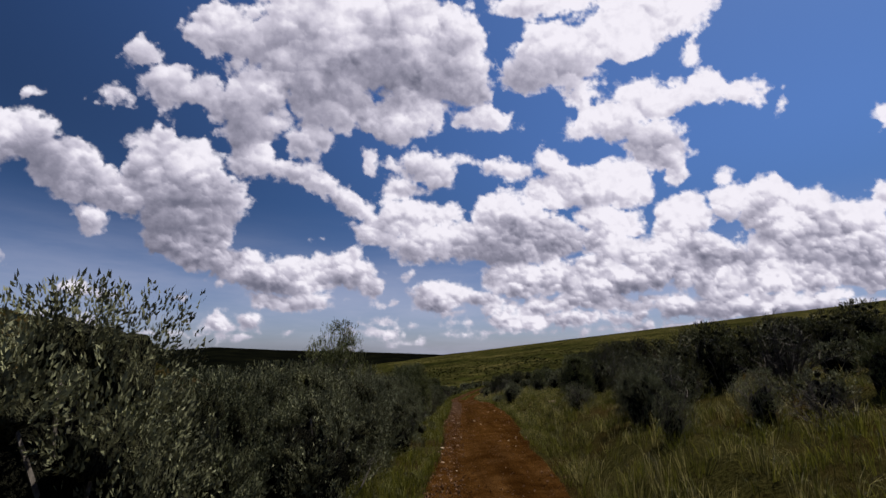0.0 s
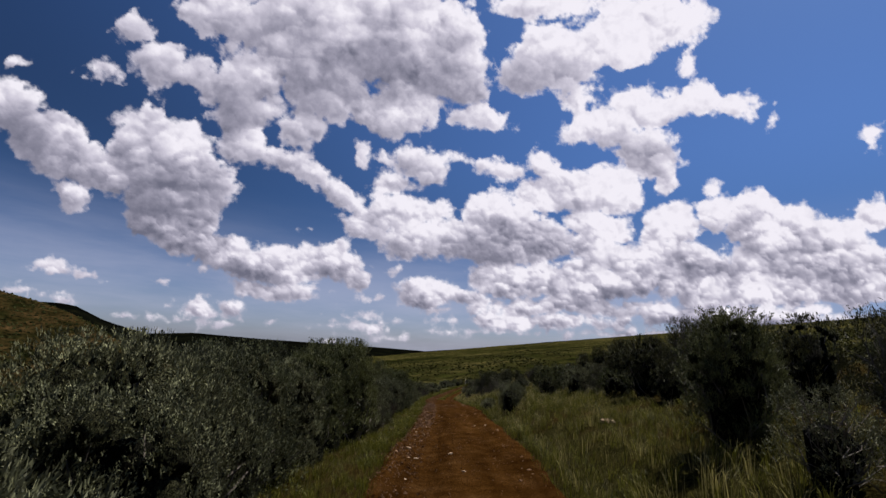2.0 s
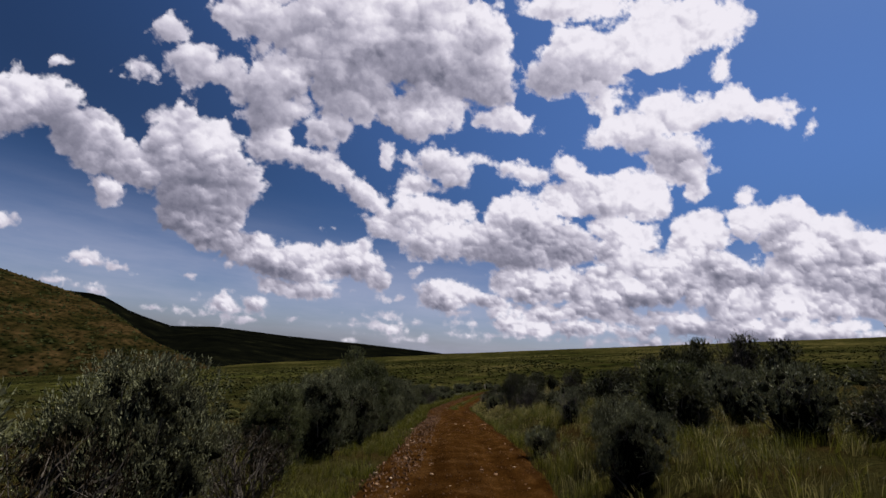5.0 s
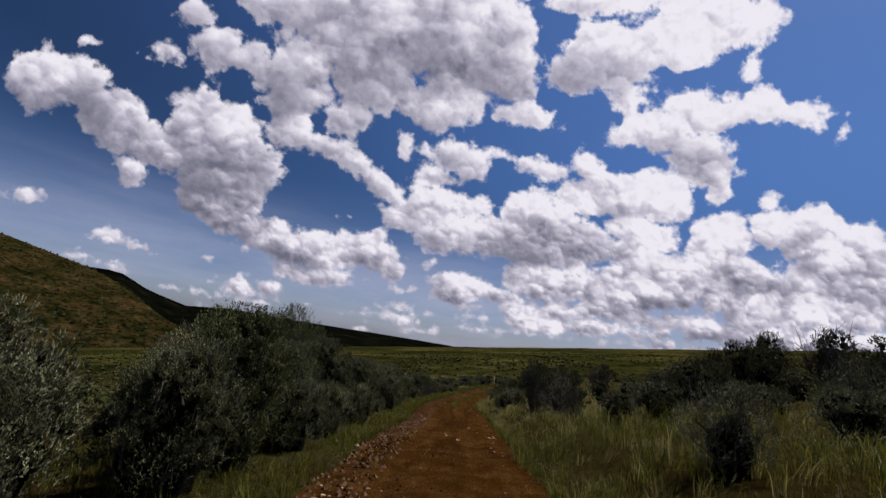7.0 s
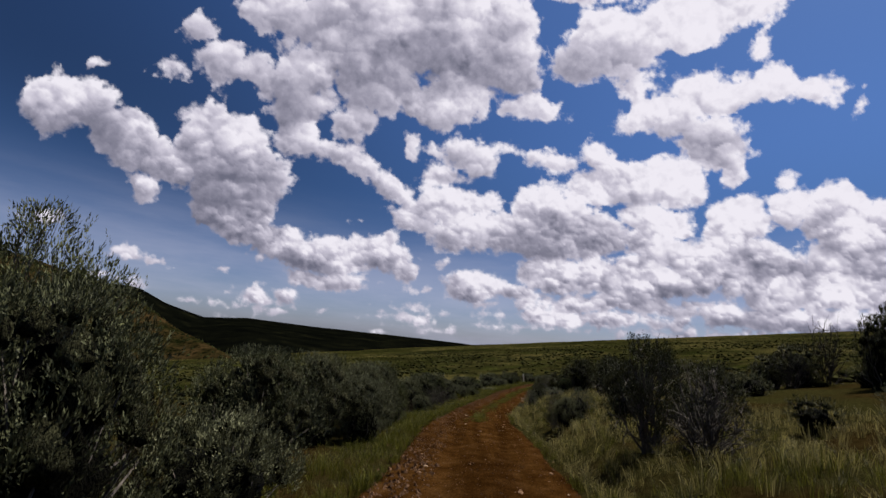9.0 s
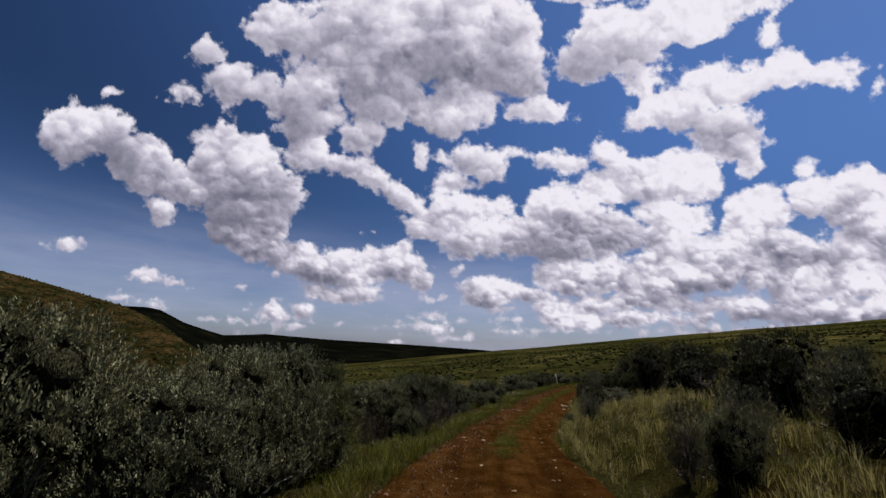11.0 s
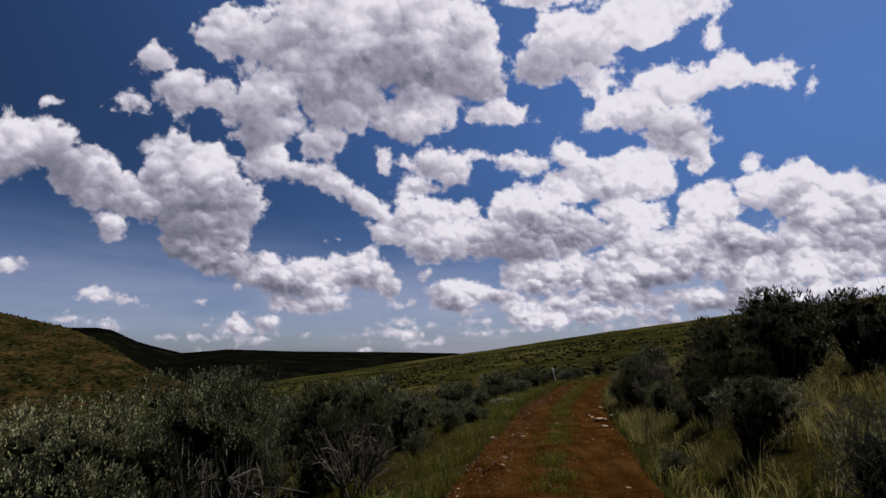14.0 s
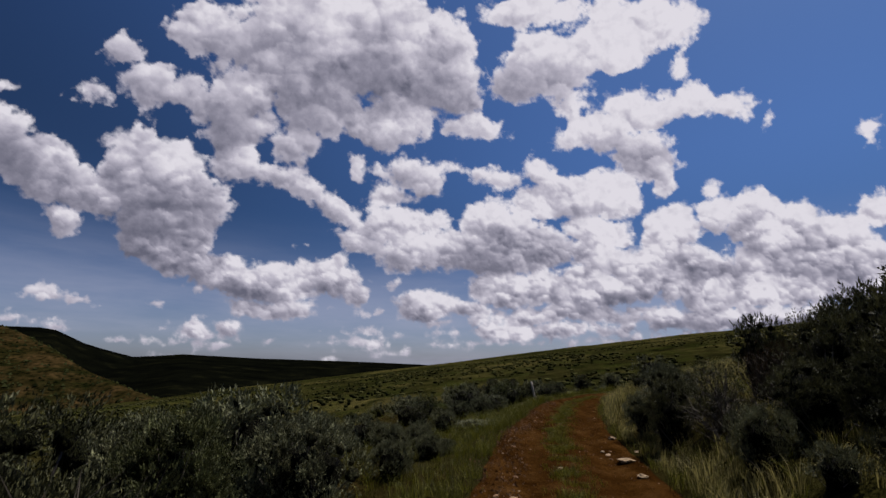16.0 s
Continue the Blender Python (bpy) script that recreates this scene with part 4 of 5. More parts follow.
LABELS = {
    "sage_round": "rounded silver-green sagebrush in full leaf beside the track",
    "sage_wide": "broad grey-green sagebrush with feathery upright sprigs",
    "sage_big": "large rounded grey-green sagebrush overhanging the verge",
    "sage_close": "large silver-green sagebrush thick with short leafy sprigs",
    "bush_big": "tall dense dark green bush with a black shaded heart",
    "sage_tall": "tall green sagebrush with a dense leafy crown",
    "sage_mixed": "loose grey-green sagebrush with bare stems showing",
    "sage_open": "tall airy bush with thin green tops and dark branches",
    "bush_open": "open dark bush with twisted bare branches showing",
    "bush_dark": "dense dark green bush on the grassy bank",
    "bush_brown": "withered brown bush with dry twiggy branches",
    "bush_dead": "bare dead bush of grey tangled twigs",
    "sage_small": "small silvery sagebrush among the grass",
    "sage_mid": "grey-green sagebrush on the open slope",
    "sage_mid_dark": "dark green bush on the open slope",
    "sage_mid_green": "green sagebrush on the open slope",
}
taken = []


def shrub(kind, x, y, height, wide=1.0, turn=None):
    """Sets a shrub of the given height on the ground."""
    rng = random.Random(int(x * 131 + y * 977))
    size = height / MAKES[kind][2]["height"]
    dead = kind in ("bush_dead", "bush_brown")
    taken.append((x, y, 0.5 * MAKES[kind][2]["width"] * size * wide))
    yy = min(max(y, -60), 106)
    seen = kind
    if kind + "_far" in MAKES and (abs(x - centre(yy)) - half_width(yy) > 3.2 or y > 90 or y < -1):
        seen = kind + "_far"
    return plant(seen, "dry_bush" if dead else "sagebrush" if kind.startswith("sage") else "bush", LABELS[kind],
                 "dry bush" if dead else "bush", "shrubs along the track", stand(x, y, rng.uniform(0, 360) if turn is None else turn, size, wide=wide))


# shrubs lining the track: kind, place, height, breadth
shrub("sage_close", -2.56, 2.66, 2.60, 1.00)
shrub("sage_close", -2.50, 4.60, 2.05, 0.85)
shrub("sage_mixed", 7.60, 6.60, 1.15, 1.10)
shrub("sage_big", -3.24, 7.55, 2.30, 0.98)
shrub("sage_round", -2.07, 7.68, 1.82, 0.98)
shrub("sage_tall", 8.60, 9.00, 1.15, 1.10)
shrub("sage_big", -2.80, 8.71, 2.40, 0.98)
shrub("sage_big", -1.97, 9.46, 2.17, 0.98)
shrub("sage_mixed", 5.20, 10.90, 1.35, 1.10)
shrub("bush_dead", 8.30, 11.20, 1.60, 1.00)
shrub("sage_big", -2.16, 10.57, 2.14, 0.98)
shrub("bush_open", 4.95, 12.20, 1.25, 1.30)
shrub("bush_dark", 6.30, 12.40, 1.50, 0.98)
shrub("bush_brown", 7.30, 14.60, 1.45, 0.98)
shrub("bush_dark", 8.00, 13.60, 2.00, 1.05)
shrub("sage_mixed", 6.10, 9.00, 1.00, 1.10)
shrub("sage_mixed", -2.51, 13.57, 2.51, 0.98)
shrub("sage_wide", -1.57, 14.23, 1.59, 0.98)
shrub("sage_mixed", 5.95, 14.10, 1.35, 1.00)
shrub("bush_open", 8.60, 15.80, 2.10, 1.10)
shrub("sage_close", -1.60, 16.13, 1.76, 1.15)
shrub("sage_big", -2.30, 16.98, 2.38, 0.98)
shrub("bush_open", 6.95, 17.90, 1.60, 1.10)
shrub("sage_big", -2.16, 18.10, 2.28, 0.98)
shrub("sage_close", -2.14, 19.61, 2.45, 1.02)
shrub("bush_dark", 6.70, 20.60, 1.75, 0.95)
shrub("bush_dark", 8.60, 21.20, 1.80, 0.90)
shrub("sage_close", -2.09, 21.41, 2.25, 1.02)
shrub("sage_tall", -1.94, 23.91, 2.60, 0.98)
shrub("sage_tall", -2.08, 26.38, 3.10, 0.98)
shrub("sage_tall", -1.78, 28.14, 3.31, 0.98)
shrub("sage_big", -1.63, 29.71, 2.45, 0.90)
shrub("bush_brown", -1.25, 31.10, 1.50, 0.98)
shrub("sage_big", -1.40, 32.65, 2.25, 0.90)
shrub("bush_brown", -1.11, 34.96, 1.28, 1.11)
shrub("sage_close", -1.35, 40.50, 2.15, 1.00)
shrub("bush_brown", -2.10, 53.90, 2.10, 0.68)
shrub("sage_wide", -0.65, 54.22, 1.51, 0.98)
shrub("sage_big", -1.36, 56.73, 2.44, 0.98)
shrub("bush_dead", 7.34, 57.54, 1.35, 1.19)
shrub("bush_open", 6.62, 58.75, 2.48, 0.83)
shrub("bush_open", 8.04, 59.09, 1.91, 1.37)
shrub("sage_big", -2.12, 62.48, 2.67, 0.98)
shrub("sage_close", -0.80, 63.18, 1.99, 1.10)
shrub("sage_close", -1.30, 65.42, 2.40, 1.02)
shrub("sage_big", -1.31, 66.64, 2.54, 0.98)
shrub("sage_tall", -0.52, 67.62, 1.79, 0.98)
shrub("sage_tall", -1.13, 68.58, 2.30, 0.98)
shrub("bush_dark", 10.03, 70.36, 2.05, 0.98)
shrub("bush_dark", 10.05, 72.20, 1.85, 0.98)
shrub("sage_close", -0.79, 74.47, 1.91, 1.10)
shrub("bush_dead", 10.39, 74.78, 1.35, 1.19)
shrub("sage_close", -0.18, 75.33, 2.08, 1.00)
shrub("bush_dead", 0.55, 74.60, 1.40, 0.90)
shrub("sage_tall", -0.68, 77.03, 1.91, 0.98)
shrub("bush_dark", 6.80, 77.40, 1.00, 1.20)
shrub("bush_dead", 0.86, 78.44, 1.35, 1.19)
shrub("sage_mid_dark", 11.25, 78.93, 1.52, 0.98)
shrub("bush_dark", -0.02, 79.35, 1.90, 0.98)
shrub("sage_mixed", 8.25, 79.53, 0.78, 2.42)
shrub("sage_tall", 0.50, 80.64, 1.72, 0.98)
shrub("sage_small", 7.62, 81.39, 0.50, 0.98)
shrub("sage_small", 1.47, 81.95, 0.53, 0.98)
shrub("bush_big", 10.60, 82.30, 2.40, 0.99)
shrub("sage_mid_dark", 13.13, 82.87, 2.03, 0.98)
shrub("sage_wide", 0.93, 83.49, 1.41, 0.98)
shrub("sage_round", -0.18, 84.25, 1.94, 0.98)
shrub("bush_brown", 10.81, 86.06, 1.44, 0.96)
shrub("sage_mid_dark", 13.84, 86.10, 2.49, 0.98)
shrub("sage_wide", 0.17, 86.79, 1.29, 0.98)
shrub("sage_small", 3.31, 87.43, 0.36, 1.16)
shrub("sage_round", 9.02, 87.71, 1.35, 0.85)
shrub("bush_dark", 12.39, 87.80, 1.61, 0.98)
shrub("sage_mixed", 10.21, 89.70, 0.67, 2.83)
shrub("sage_mixed", 11.14, 91.45, 0.75, 2.53)
shrub("sage_wide", 0.63, 92.02, 0.99, 1.11)
shrub("sage_round", 4.65, 92.02, 0.26, 5.43)
shrub("sage_round", 5.92, 98.46, 0.83, 1.69)
shrub("sage_tall", 4.70, 100.37, 0.76, 3.11)
shrub("sage_mid_dark", 15.23, 117.98, 1.05, 1.61)
shrub("bush_dark", 18.33, 117.99, 0.69, 2.76)
shrub("bush_dark", 20.44, 117.99, 0.83, 2.29)

shrub("sage_open", -3.30, 14.20, 3.90, 0.78)
shrub("sage_open", -2.90, 53.50, 4.00, 0.80)
shrub("sage_big", -2.05, 51.60, 2.30, 0.90)
shrub("sage_mixed", 3.95, 8.20, 0.90, 0.85)
shrub("sage_round", 4.50, 10.60, 1.15, 0.90)
shrub("bush_dead", 6.40, 7.90, 0.80, 1.30)
shrub("sage_tall", -1.60, 37.60, 1.90, 1.10)
shrub("sage_round", -0.60, 50.00, 1.45, 0.95)
shrub("sage_open", -1.80, 51.20, 2.50, 0.65)
shrub("sage_close", -0.95, 43.40, 2.00, 0.95)
shrub("sage_tall", -0.95, 45.10, 2.65, 1.05)
shrub("sage_big", -2.70, 42.60, 2.10, 1.00)
shrub("sage_big", -1.55, 48.60, 2.35, 0.90)
shrub("sage_big", -1.55, 52.30, 2.85, 0.85)
shrub("sage_big", -2.20, 46.60, 2.45, 1.00)
shrub("sage_round", -0.60, 47.20, 1.50, 0.95)
shrub("bush_brown", -0.55, 71.40, 0.90, 0.90)
shrub("sage_wide", -2.60, 71.60, 1.05, 1.00)
shrub("sage_round", 0.10, 73.60, 0.95, 0.95)
for kind, x, y, h in (("sage_big", -3.4, 81.5, 1.9), ("sage_round", -5.2, 84.5, 1.8), ("sage_round", -2.5, 84.9, 1.5), ("sage_big", -4.4, 88.5, 1.8), ("sage_wide", -1.9, 88.8, 1.2),
                      ("sage_round", -6.8, 90.0, 1.7), ("sage_wide", -3.0, 93.5, 1.3), ("sage_wide", -5.5, 95.5, 1.3), ("sage_round", -0.9, 91.0, 1.0), ("sage_round", -5.4, 79.2, 1.7)):
    shrub(kind, x, y, h)
shrub("sage_mixed", 6.30, 43.10, 1.15, 1.10)
shrub("sage_round", 10.60, 46.40, 1.05, 1.10)
# bushes on the bank above the track, set back behind the grass
shrub("sage_tall", 5.40, 18.85, 1.95, 1.05)
shrub("sage_mixed", 4.75, 16.60, 0.95, 1.20)
shrub("sage_mixed", 8.60, 24.40, 1.55, 1.10)
shrub("bush_dark", 9.00, 29.00, 2.15, 0.90)
shrub("bush_open", 9.70, 27.60, 2.55, 0.90)
shrub("bush_big", 10.95, 28.10, 2.40, 0.85)
shrub("bush_dark", 9.40, 31.20, 1.90, 0.90)
shrub("bush_dark", 10.80, 35.20, 2.50, 0.85)
shrub("bush_dark", 14.00, 34.50, 2.60, 0.80)
shrub("bush_open", 9.30, 34.60, 1.50, 1.30)
shrub("sage_round", 8.90, 36.60, 1.45, 1.00)
shrub("bush_dark", 7.90, 38.60, 1.15, 1.20)
shrub("sage_round", 5.10, 35.00, 1.20, 0.95)
shrub("sage_wide", 5.60, 36.90, 1.05, 0.90)
shrub("sage_small", 4.75, 40.20, 0.75, 1.00)
shrub("sage_round", 10.20, 40.40, 1.35, 1.00)
shrub("sage_tall", 8.40, 41.20, 1.75, 1.05)
shrub("sage_tall", 9.70, 42.60, 1.85, 1.05)
shrub("sage_mixed", 12.60, 48.60, 1.60, 1.10)
shrub("bush_dark", 7.45, 50.20, 0.80, 1.70)
shrub("bush_dark", 8.70, 50.60, 1.00, 1.50)
shrub("bush_dead", 6.45, 51.00, 1.10, 0.55)
shrub("sage_mixed", 9.70, 54.20, 1.15, 1.20)
shrub("bush_dark", 10.90, 53.20, 1.80, 1.00)
shrub("bush_dark", 12.30, 54.60, 1.90, 1.00)
shrub("sage_mixed", 12.40, 58.60, 1.30, 1.20)
shrub("sage_round", 6.20, 65.30, 1.05, 0.85)
shrub("bush_dark", 8.40, 66.00, 1.20, 1.20)
shrub("bush_open", 5.95, 66.30, 1.25, 0.95)
shrub("sage_mixed", 7.05, 66.80, 1.15, 0.95)
shrub("sage_mixed", 9.80, 68.30, 1.45, 1.00)
shrub("sage_mixed", 6.15, 74.70, 0.95, 1.00)
shrub("sage_small", 6.10, 78.60, 0.45, 1.00)
shrub("bush_dark", 10.20, 84.00, 1.95, 0.95)
shrub("bush_dark", 8.90, 83.10, 1.20, 1.20)
shrub("bush_dark", 8.30, 86.30, 1.30, 1.10)
shrub("sage_tall", 9.40, 81.60, 1.10, 1.20)
shrub("sage_round", 7.85, 82.90, 0.85, 1.00)
shrub("bush_big", 11.70, 84.80, 2.30, 0.90)
shrub("bush_open", 8.70, 85.30, 1.25, 1.30)
for kind, x, y, h in (("sage_round", 2.2, 85.3, 0.70), ("sage_wide", 2.9, 87.0, 0.55), ("sage_round", 1.9, 88.0, 0.80), ("sage_round", 2.7, 90.6, 0.65), ("bush_dark", 7.6, 80.3, 0.95), ("bush_dark", 9.3, 82.4, 1.10)):
    shrub(kind, x, y, h, 1.05)
shrub("bush_dead", 8.30, 84.40, 0.95, 1.60)
shrub("sage_round", 8.60, 88.10, 0.95, 1.10)
shrub("bush_dark", 12.00, 88.20, 2.20, 0.85)
# taller bushes and snags farther up the slope
for kind, x, y, h, wide in (("bush_big", 21.0, 70.0, 3.2, 0.75), ("bush_big", 23.4, 71.6, 3.9, 0.75), ("bush_dark", 25.6, 72.5, 3.3, 1.0), ("bush_big", 28.4, 76.0, 4.8, 0.80), ("bush_dark", 27.0, 73.2, 3.6, 1.1),
                            ("bush_dead", 29.6, 71.3, 5.2, 0.80), ("bush_big", 31.4, 73.0, 4.8, 0.85), ("bush_dark", 33.0, 70.4, 4.2, 1.0),
                            ("sage_tall", 12.8, 21.2, 1.9, 1.0), ("bush_dark", 14.4, 22.0, 2.1, 1.1), ("bush_dark", 11.3, 21.6, 1.6, 1.1), ("bush_dark", 16.6, 23.0, 2.3, 1.2), ("bush_big", 18.6, 24.2, 2.3, 1.1),
                            ("sage_tall", 20.2, 25.4, 2.1, 1.1), ("bush_dead", 15.4, 20.6, 2.2, 0.9), ("bush_dark", 18.0, 21.2, 2.1, 1.1), ("bush_dark", 10.8, 24.4, 1.5, 1.1), ("bush_dark", 20.5, 22.2, 2.4, 1.1),
                            ("bush_dark", 13.0, 26.6, 1.5, 1.2), ("sage_mixed", 10.2, 17.4, 1.5, 1.1), ("bush_dark", 12.6, 17.2, 1.7, 1.2), ("sage_mid", 11.6, 13.6, 1.1, 1.1), ("bush_dead", 19.0, 26.5, 3.0, 0.7), ("bush_dead", 26.0, 66.0, 2.6, 0.80),
                            ("bush_dark", 24.0, 66.5, 1.8, 1.3), ("bush_dark", 20.8, 75.2, 2.4, 1.2), ("bush_dark", 18.8, 74.4, 1.9, 1.3), ("bush_dead", 22.2, 74.9, 3.7, 0.55),
                            ("bush_dead", 19.5, 73.8, 2.2, 0.80), ("bush_dark", 13.0, 85.6, 2.0, 0.9), ("bush_dark", 16.2, 88.8, 1.9, 1.1), ("bush_dead", 17.5, 85.4, 2.6, 0.9),
                            ("bush_dark", 18.2, 86.2, 2.0, 1.1), ("bush_dark", 14.6, 88.4, 2.3, 0.8), ("bush_dark", 20.5, 92.0, 2.5, 0.9), ("sage_round", 13.8, 47.0, 1.6, 1.1)):
    shrub(kind, x, y, h, wide)

# sagebrush on the low side of the track
for i, y in enumerate((28.6, 30.9, 33.4, 36.0, 63.5, 66.0)):
    if all(math.hypot(centre(y) - half_width(y) - 1.25 - a, y - b) > 1.2 for a, b, r in taken):
        shrub(("sage_round", "sage_tall", "sage_wide")[i % 3], centre(y) - half_width(y) - 1.25, y, 1.35 + 0.25 * (i % 2))
# low bushes where the track bends away
for kind, x, y, h in (("bush_dark", 6.7, 103.6, 1.5), ("bush_dark", 7.9, 104.4, 1.4), ("bush_dark", 5.6, 103.0, 1.2), ("sage_round", 9.6, 105.6, 1.2),
                      ("sage_round", 5.3, 97.2, 0.8), ("sage_round", 6.3, 99.0, 0.7), ("sage_wide", 4.2, 95.5, 0.7), ("sage_round", 3.4, 92.0, 0.75),
                      ("sage_wide", 2.6, 89.5, 0.6), ("sage_round", 11.2, 106.2, 1.0), ("bush_dark", 13.0, 106.5, 1.3), ("sage_round", 15.4, 107.5, 1.1)):
    shrub(kind, x, y, h, 1.1)
taken.append((8.85, 102.1, 1.2))


# a loose fill of lesser shrubs behind them
rng = random.Random(77)
count = 0
while count < 125:
    y = rng.uniform(-3, 125)
    side = rng.choice((-1, -1, 1))
    e = 1.6 + abs(rng.gauss(0, 1)) * 10
    x = centre(min(y, 104)) + side * (half_width(y) + e)
    h = rng.uniform(0.7, 1.5)
    if any(math.hypot(x - a, y - b) < 0.55 * (r + h * 0.6) for a, b, r in taken) or (e < 3.5 and y < 95):
        continue
    kind = rng.choices(("sage_mid", "sage_mid_green", "sage_mid_dark"), (5, 2, 2) if side < 0 else (3, 2, 4))[0]
    shrub(kind, x, y, h, rng.uniform(0.95, 1.3))
    count += 1


def lump(vs, fs, rng, x, y, z, r, h):
    """A rough rounded clump of foliage."""
    n = len(vs)
    for v in SMALL_V:
        k = rng.uniform(0.75, 1.15)
        vs.append(Vector((x + v.x * r * k, y + v.y * r * k, z + v.z * h * k)))
    fs += [tuple(n + q for q in f) for f in SMALL_F]


def scatter(name, label, mat, seed, number, low, high, keep, leaf, blades, size):
    """Countless shrubs far off, each a small tangle of leaf clumps, as one mass."""
    rng = random.Random(seed)
    vs, fs = [], []
    made = 0
    while made < number:
        r = low + (high - low) * rng.random() ** 1.5
        a = radians(rng.uniform(-62, 62) if r > 90 else rng.uniform(-150, 150))
        x, y = 2.5 + r * math.sin(a), 40 + r * math.cos(a)
        drift = fbm(x, y, 34, 3, 4.2)
        if not keep(x, y, rng) or rng.random() > 0.5 + 1.1 * drift:
            continue
        made += 1
        z = ground_level(x, y)
        size_here = size * (1 + 0.5 * drift)
        h, w = size_here * rng.uniform(0.45, 0.95), size_here * rng.uniform(0.6, 1.5)
        lump(vs, fs, rng, x, y, z + h * 0.28, w * 0.50, h * 0.42)
        for _ in range(blades):
            d = Vector((rng.gauss(0, 1), rng.gauss(0, 1), rng.gauss(0.3, 0.7))).normalized()
            p = Vector((x + d.x * w * 0.7, y + d.y * w * 0.7, z + h * (0.45 + 0.5 * d.z)))
            q = Vector((rng.gauss(0, 1), rng.gauss(0, 1), rng.gauss(0, 1))).normalized() * leaf
            t = q.cross(Vector((rng.gauss(0, 1), rng.gauss(0, 1), rng.gauss(0, 1)))).normalized() * leaf * 0.7
            n = len(vs)
            vs += [p - q * 0.5, p + t * 0.5, p + q + Vector((0, 0, leaf))]
            fs.append((n, n + 1, n + 2))
    ob = mesh_object(name, vs, fs, mat)
    return tagged(ob, label, "scrub", kind="stuff")


def off_road(x, y, rng):
    if math.hypot(x - 2.5, y - 40) < 62 and abs(x - centre(min(max(y, -60), 120))) < 17:
        return False
    return abs(x - centre(min(max(y, -60), 120))) > 5.0 and y > -30


scatter("distant_scrub", "countless grey-green shrubs covering the far slopes", FAR_SAGE, 5, 8500, 14, 330, off_road, 0.10, 5, 0.75)
scatter("distant_dark_scrub", "countless dark bushes dotting the far slopes", FAR_DARK, 6, 3600, 14, 460, off_road, 0.12, 6, 0.70)


def grass(name, label, mat, seed, tufts, blades, height, where):
    """Tufts of narrow bending blades as one mass."""
    rng = random.Random(seed)
    vs, fs = [], []
    made = 0
    while made < tufts:
        spot = where(rng)
        if spot is None:
            continue
        made += 1
        x, y, k = spot
        z = ground_level(x, y) - 0.02
        lean = Vector((rng.gauss(0, 0.25), rng.gauss(0, 0.25), 0))
        for _ in range(blades):
            a, r = rng.uniform(0, 6.283), abs(rng.gauss(0, 0.085))
            foot = Vector((x + math.cos(a) * r, y + math.sin(a) * r, z))
            ln = height * k * rng.uniform(0.5, 1.25)
            out = (Vector((math.cos(a), math.sin(a), 0)) * rng.uniform(0.1, 0.55) + lean) * ln
            wide = Vector((-math.sin(a + rng.gauss(0, 0.8)), math.cos(a), 0)) * rng.uniform(0.0018, 0.0044)
            mid_ = foot + out * 0.35 + Vector((0, 0, ln * 0.6))
            tip = foot + out + Vector((0, 0, ln * rng.uniform(0.75, 0.98)))
            n = len(vs)
            vs += [foot - wide, foot + wide, mid_ + wide * 0.8, mid_ - wide * 0.8, tip]
            fs += [(n, n + 1, n + 2, n + 3), (n + 3, n + 2, n + 4)]
    return tagged(mesh_object(name, vs, fs, mat), label, "grass", kind="stuff")


def verge(side, lo, hi, y0=0, y1=112):
    def spot(rng):
        y = rng.uniform(y0, y1)
        s = lo + (hi - lo) * rng.random() ** 1.4
        x = centre(y) + (side or rng.choice((-1, 1))) * (half_width(y) + s)
        clump = fbm(x, y, 1.5, 2, 8.0)
        if clump < -0.15 and rng.random() < 0.75:
            return None
        return x, y, 0.45 + 0.35 * rng.random() + 0.95 * min(0.8, max(0.0, clump))
    return spot


def crown_spot(rng, y):
    x = centre(y) + rng.gauss(0, 0.21) + 0.05
    return None if fbm(x, y, 0.6, 3, 3.0) < -0.12 + 0.1 * rng.gauss(0, 1) else (x, y, 0.5 + 0.5 * rng.random())


grass("verge_grass", "knee-high yellow-green grass along the edges of the track", GRASS_LEAF, 31, 4000, 18, 0.40, verge(0, -0.15, 5.0))
grass("bank_grass", "tall pale dry grass on the bank", STRAW_LEAF, 32, 2300, 30, 0.50, verge(1, 0.1, 8.0, 56, 112))
grass("slope_grass", "bunches of dry and green grass on the slope", STRAW_LEAF, 37, 1000, 22, 0.48, verge(1, 0.1, 8.0, 0, 56))
grass("slope_green_grass", "tall green grass in bunches on the slope", GRASS_LEAF, 38, 2000, 20, 0.46, verge(1, 0.1, 8.0, 0, 56))
grass("green_grass", "fresh green grass at the foot of the shrubs", GREEN_BLADE, 33, 1800, 18, 0.34, verge(0, -0.1, 5.0))
grass("left_verge_grass", "fresh green grass between the track and the sagebrush", GREEN_BLADE, 36, 1500, 20, 0.42, verge(-1, -0.1, 1.9))
grass("left_grass", "short dry grass between the shrubs", GRASS_LEAF, 34, 2000, 15, 0.30, verge(-1, 0.3, 17, 25, 125))
grass("crown_grass", "thin low grass growing on the crown of the track", GREEN_BLADE, 35, 2600, 11, 0.13,
      lambda rng: crown_spot(rng, 70 + 32 * rng.random()))


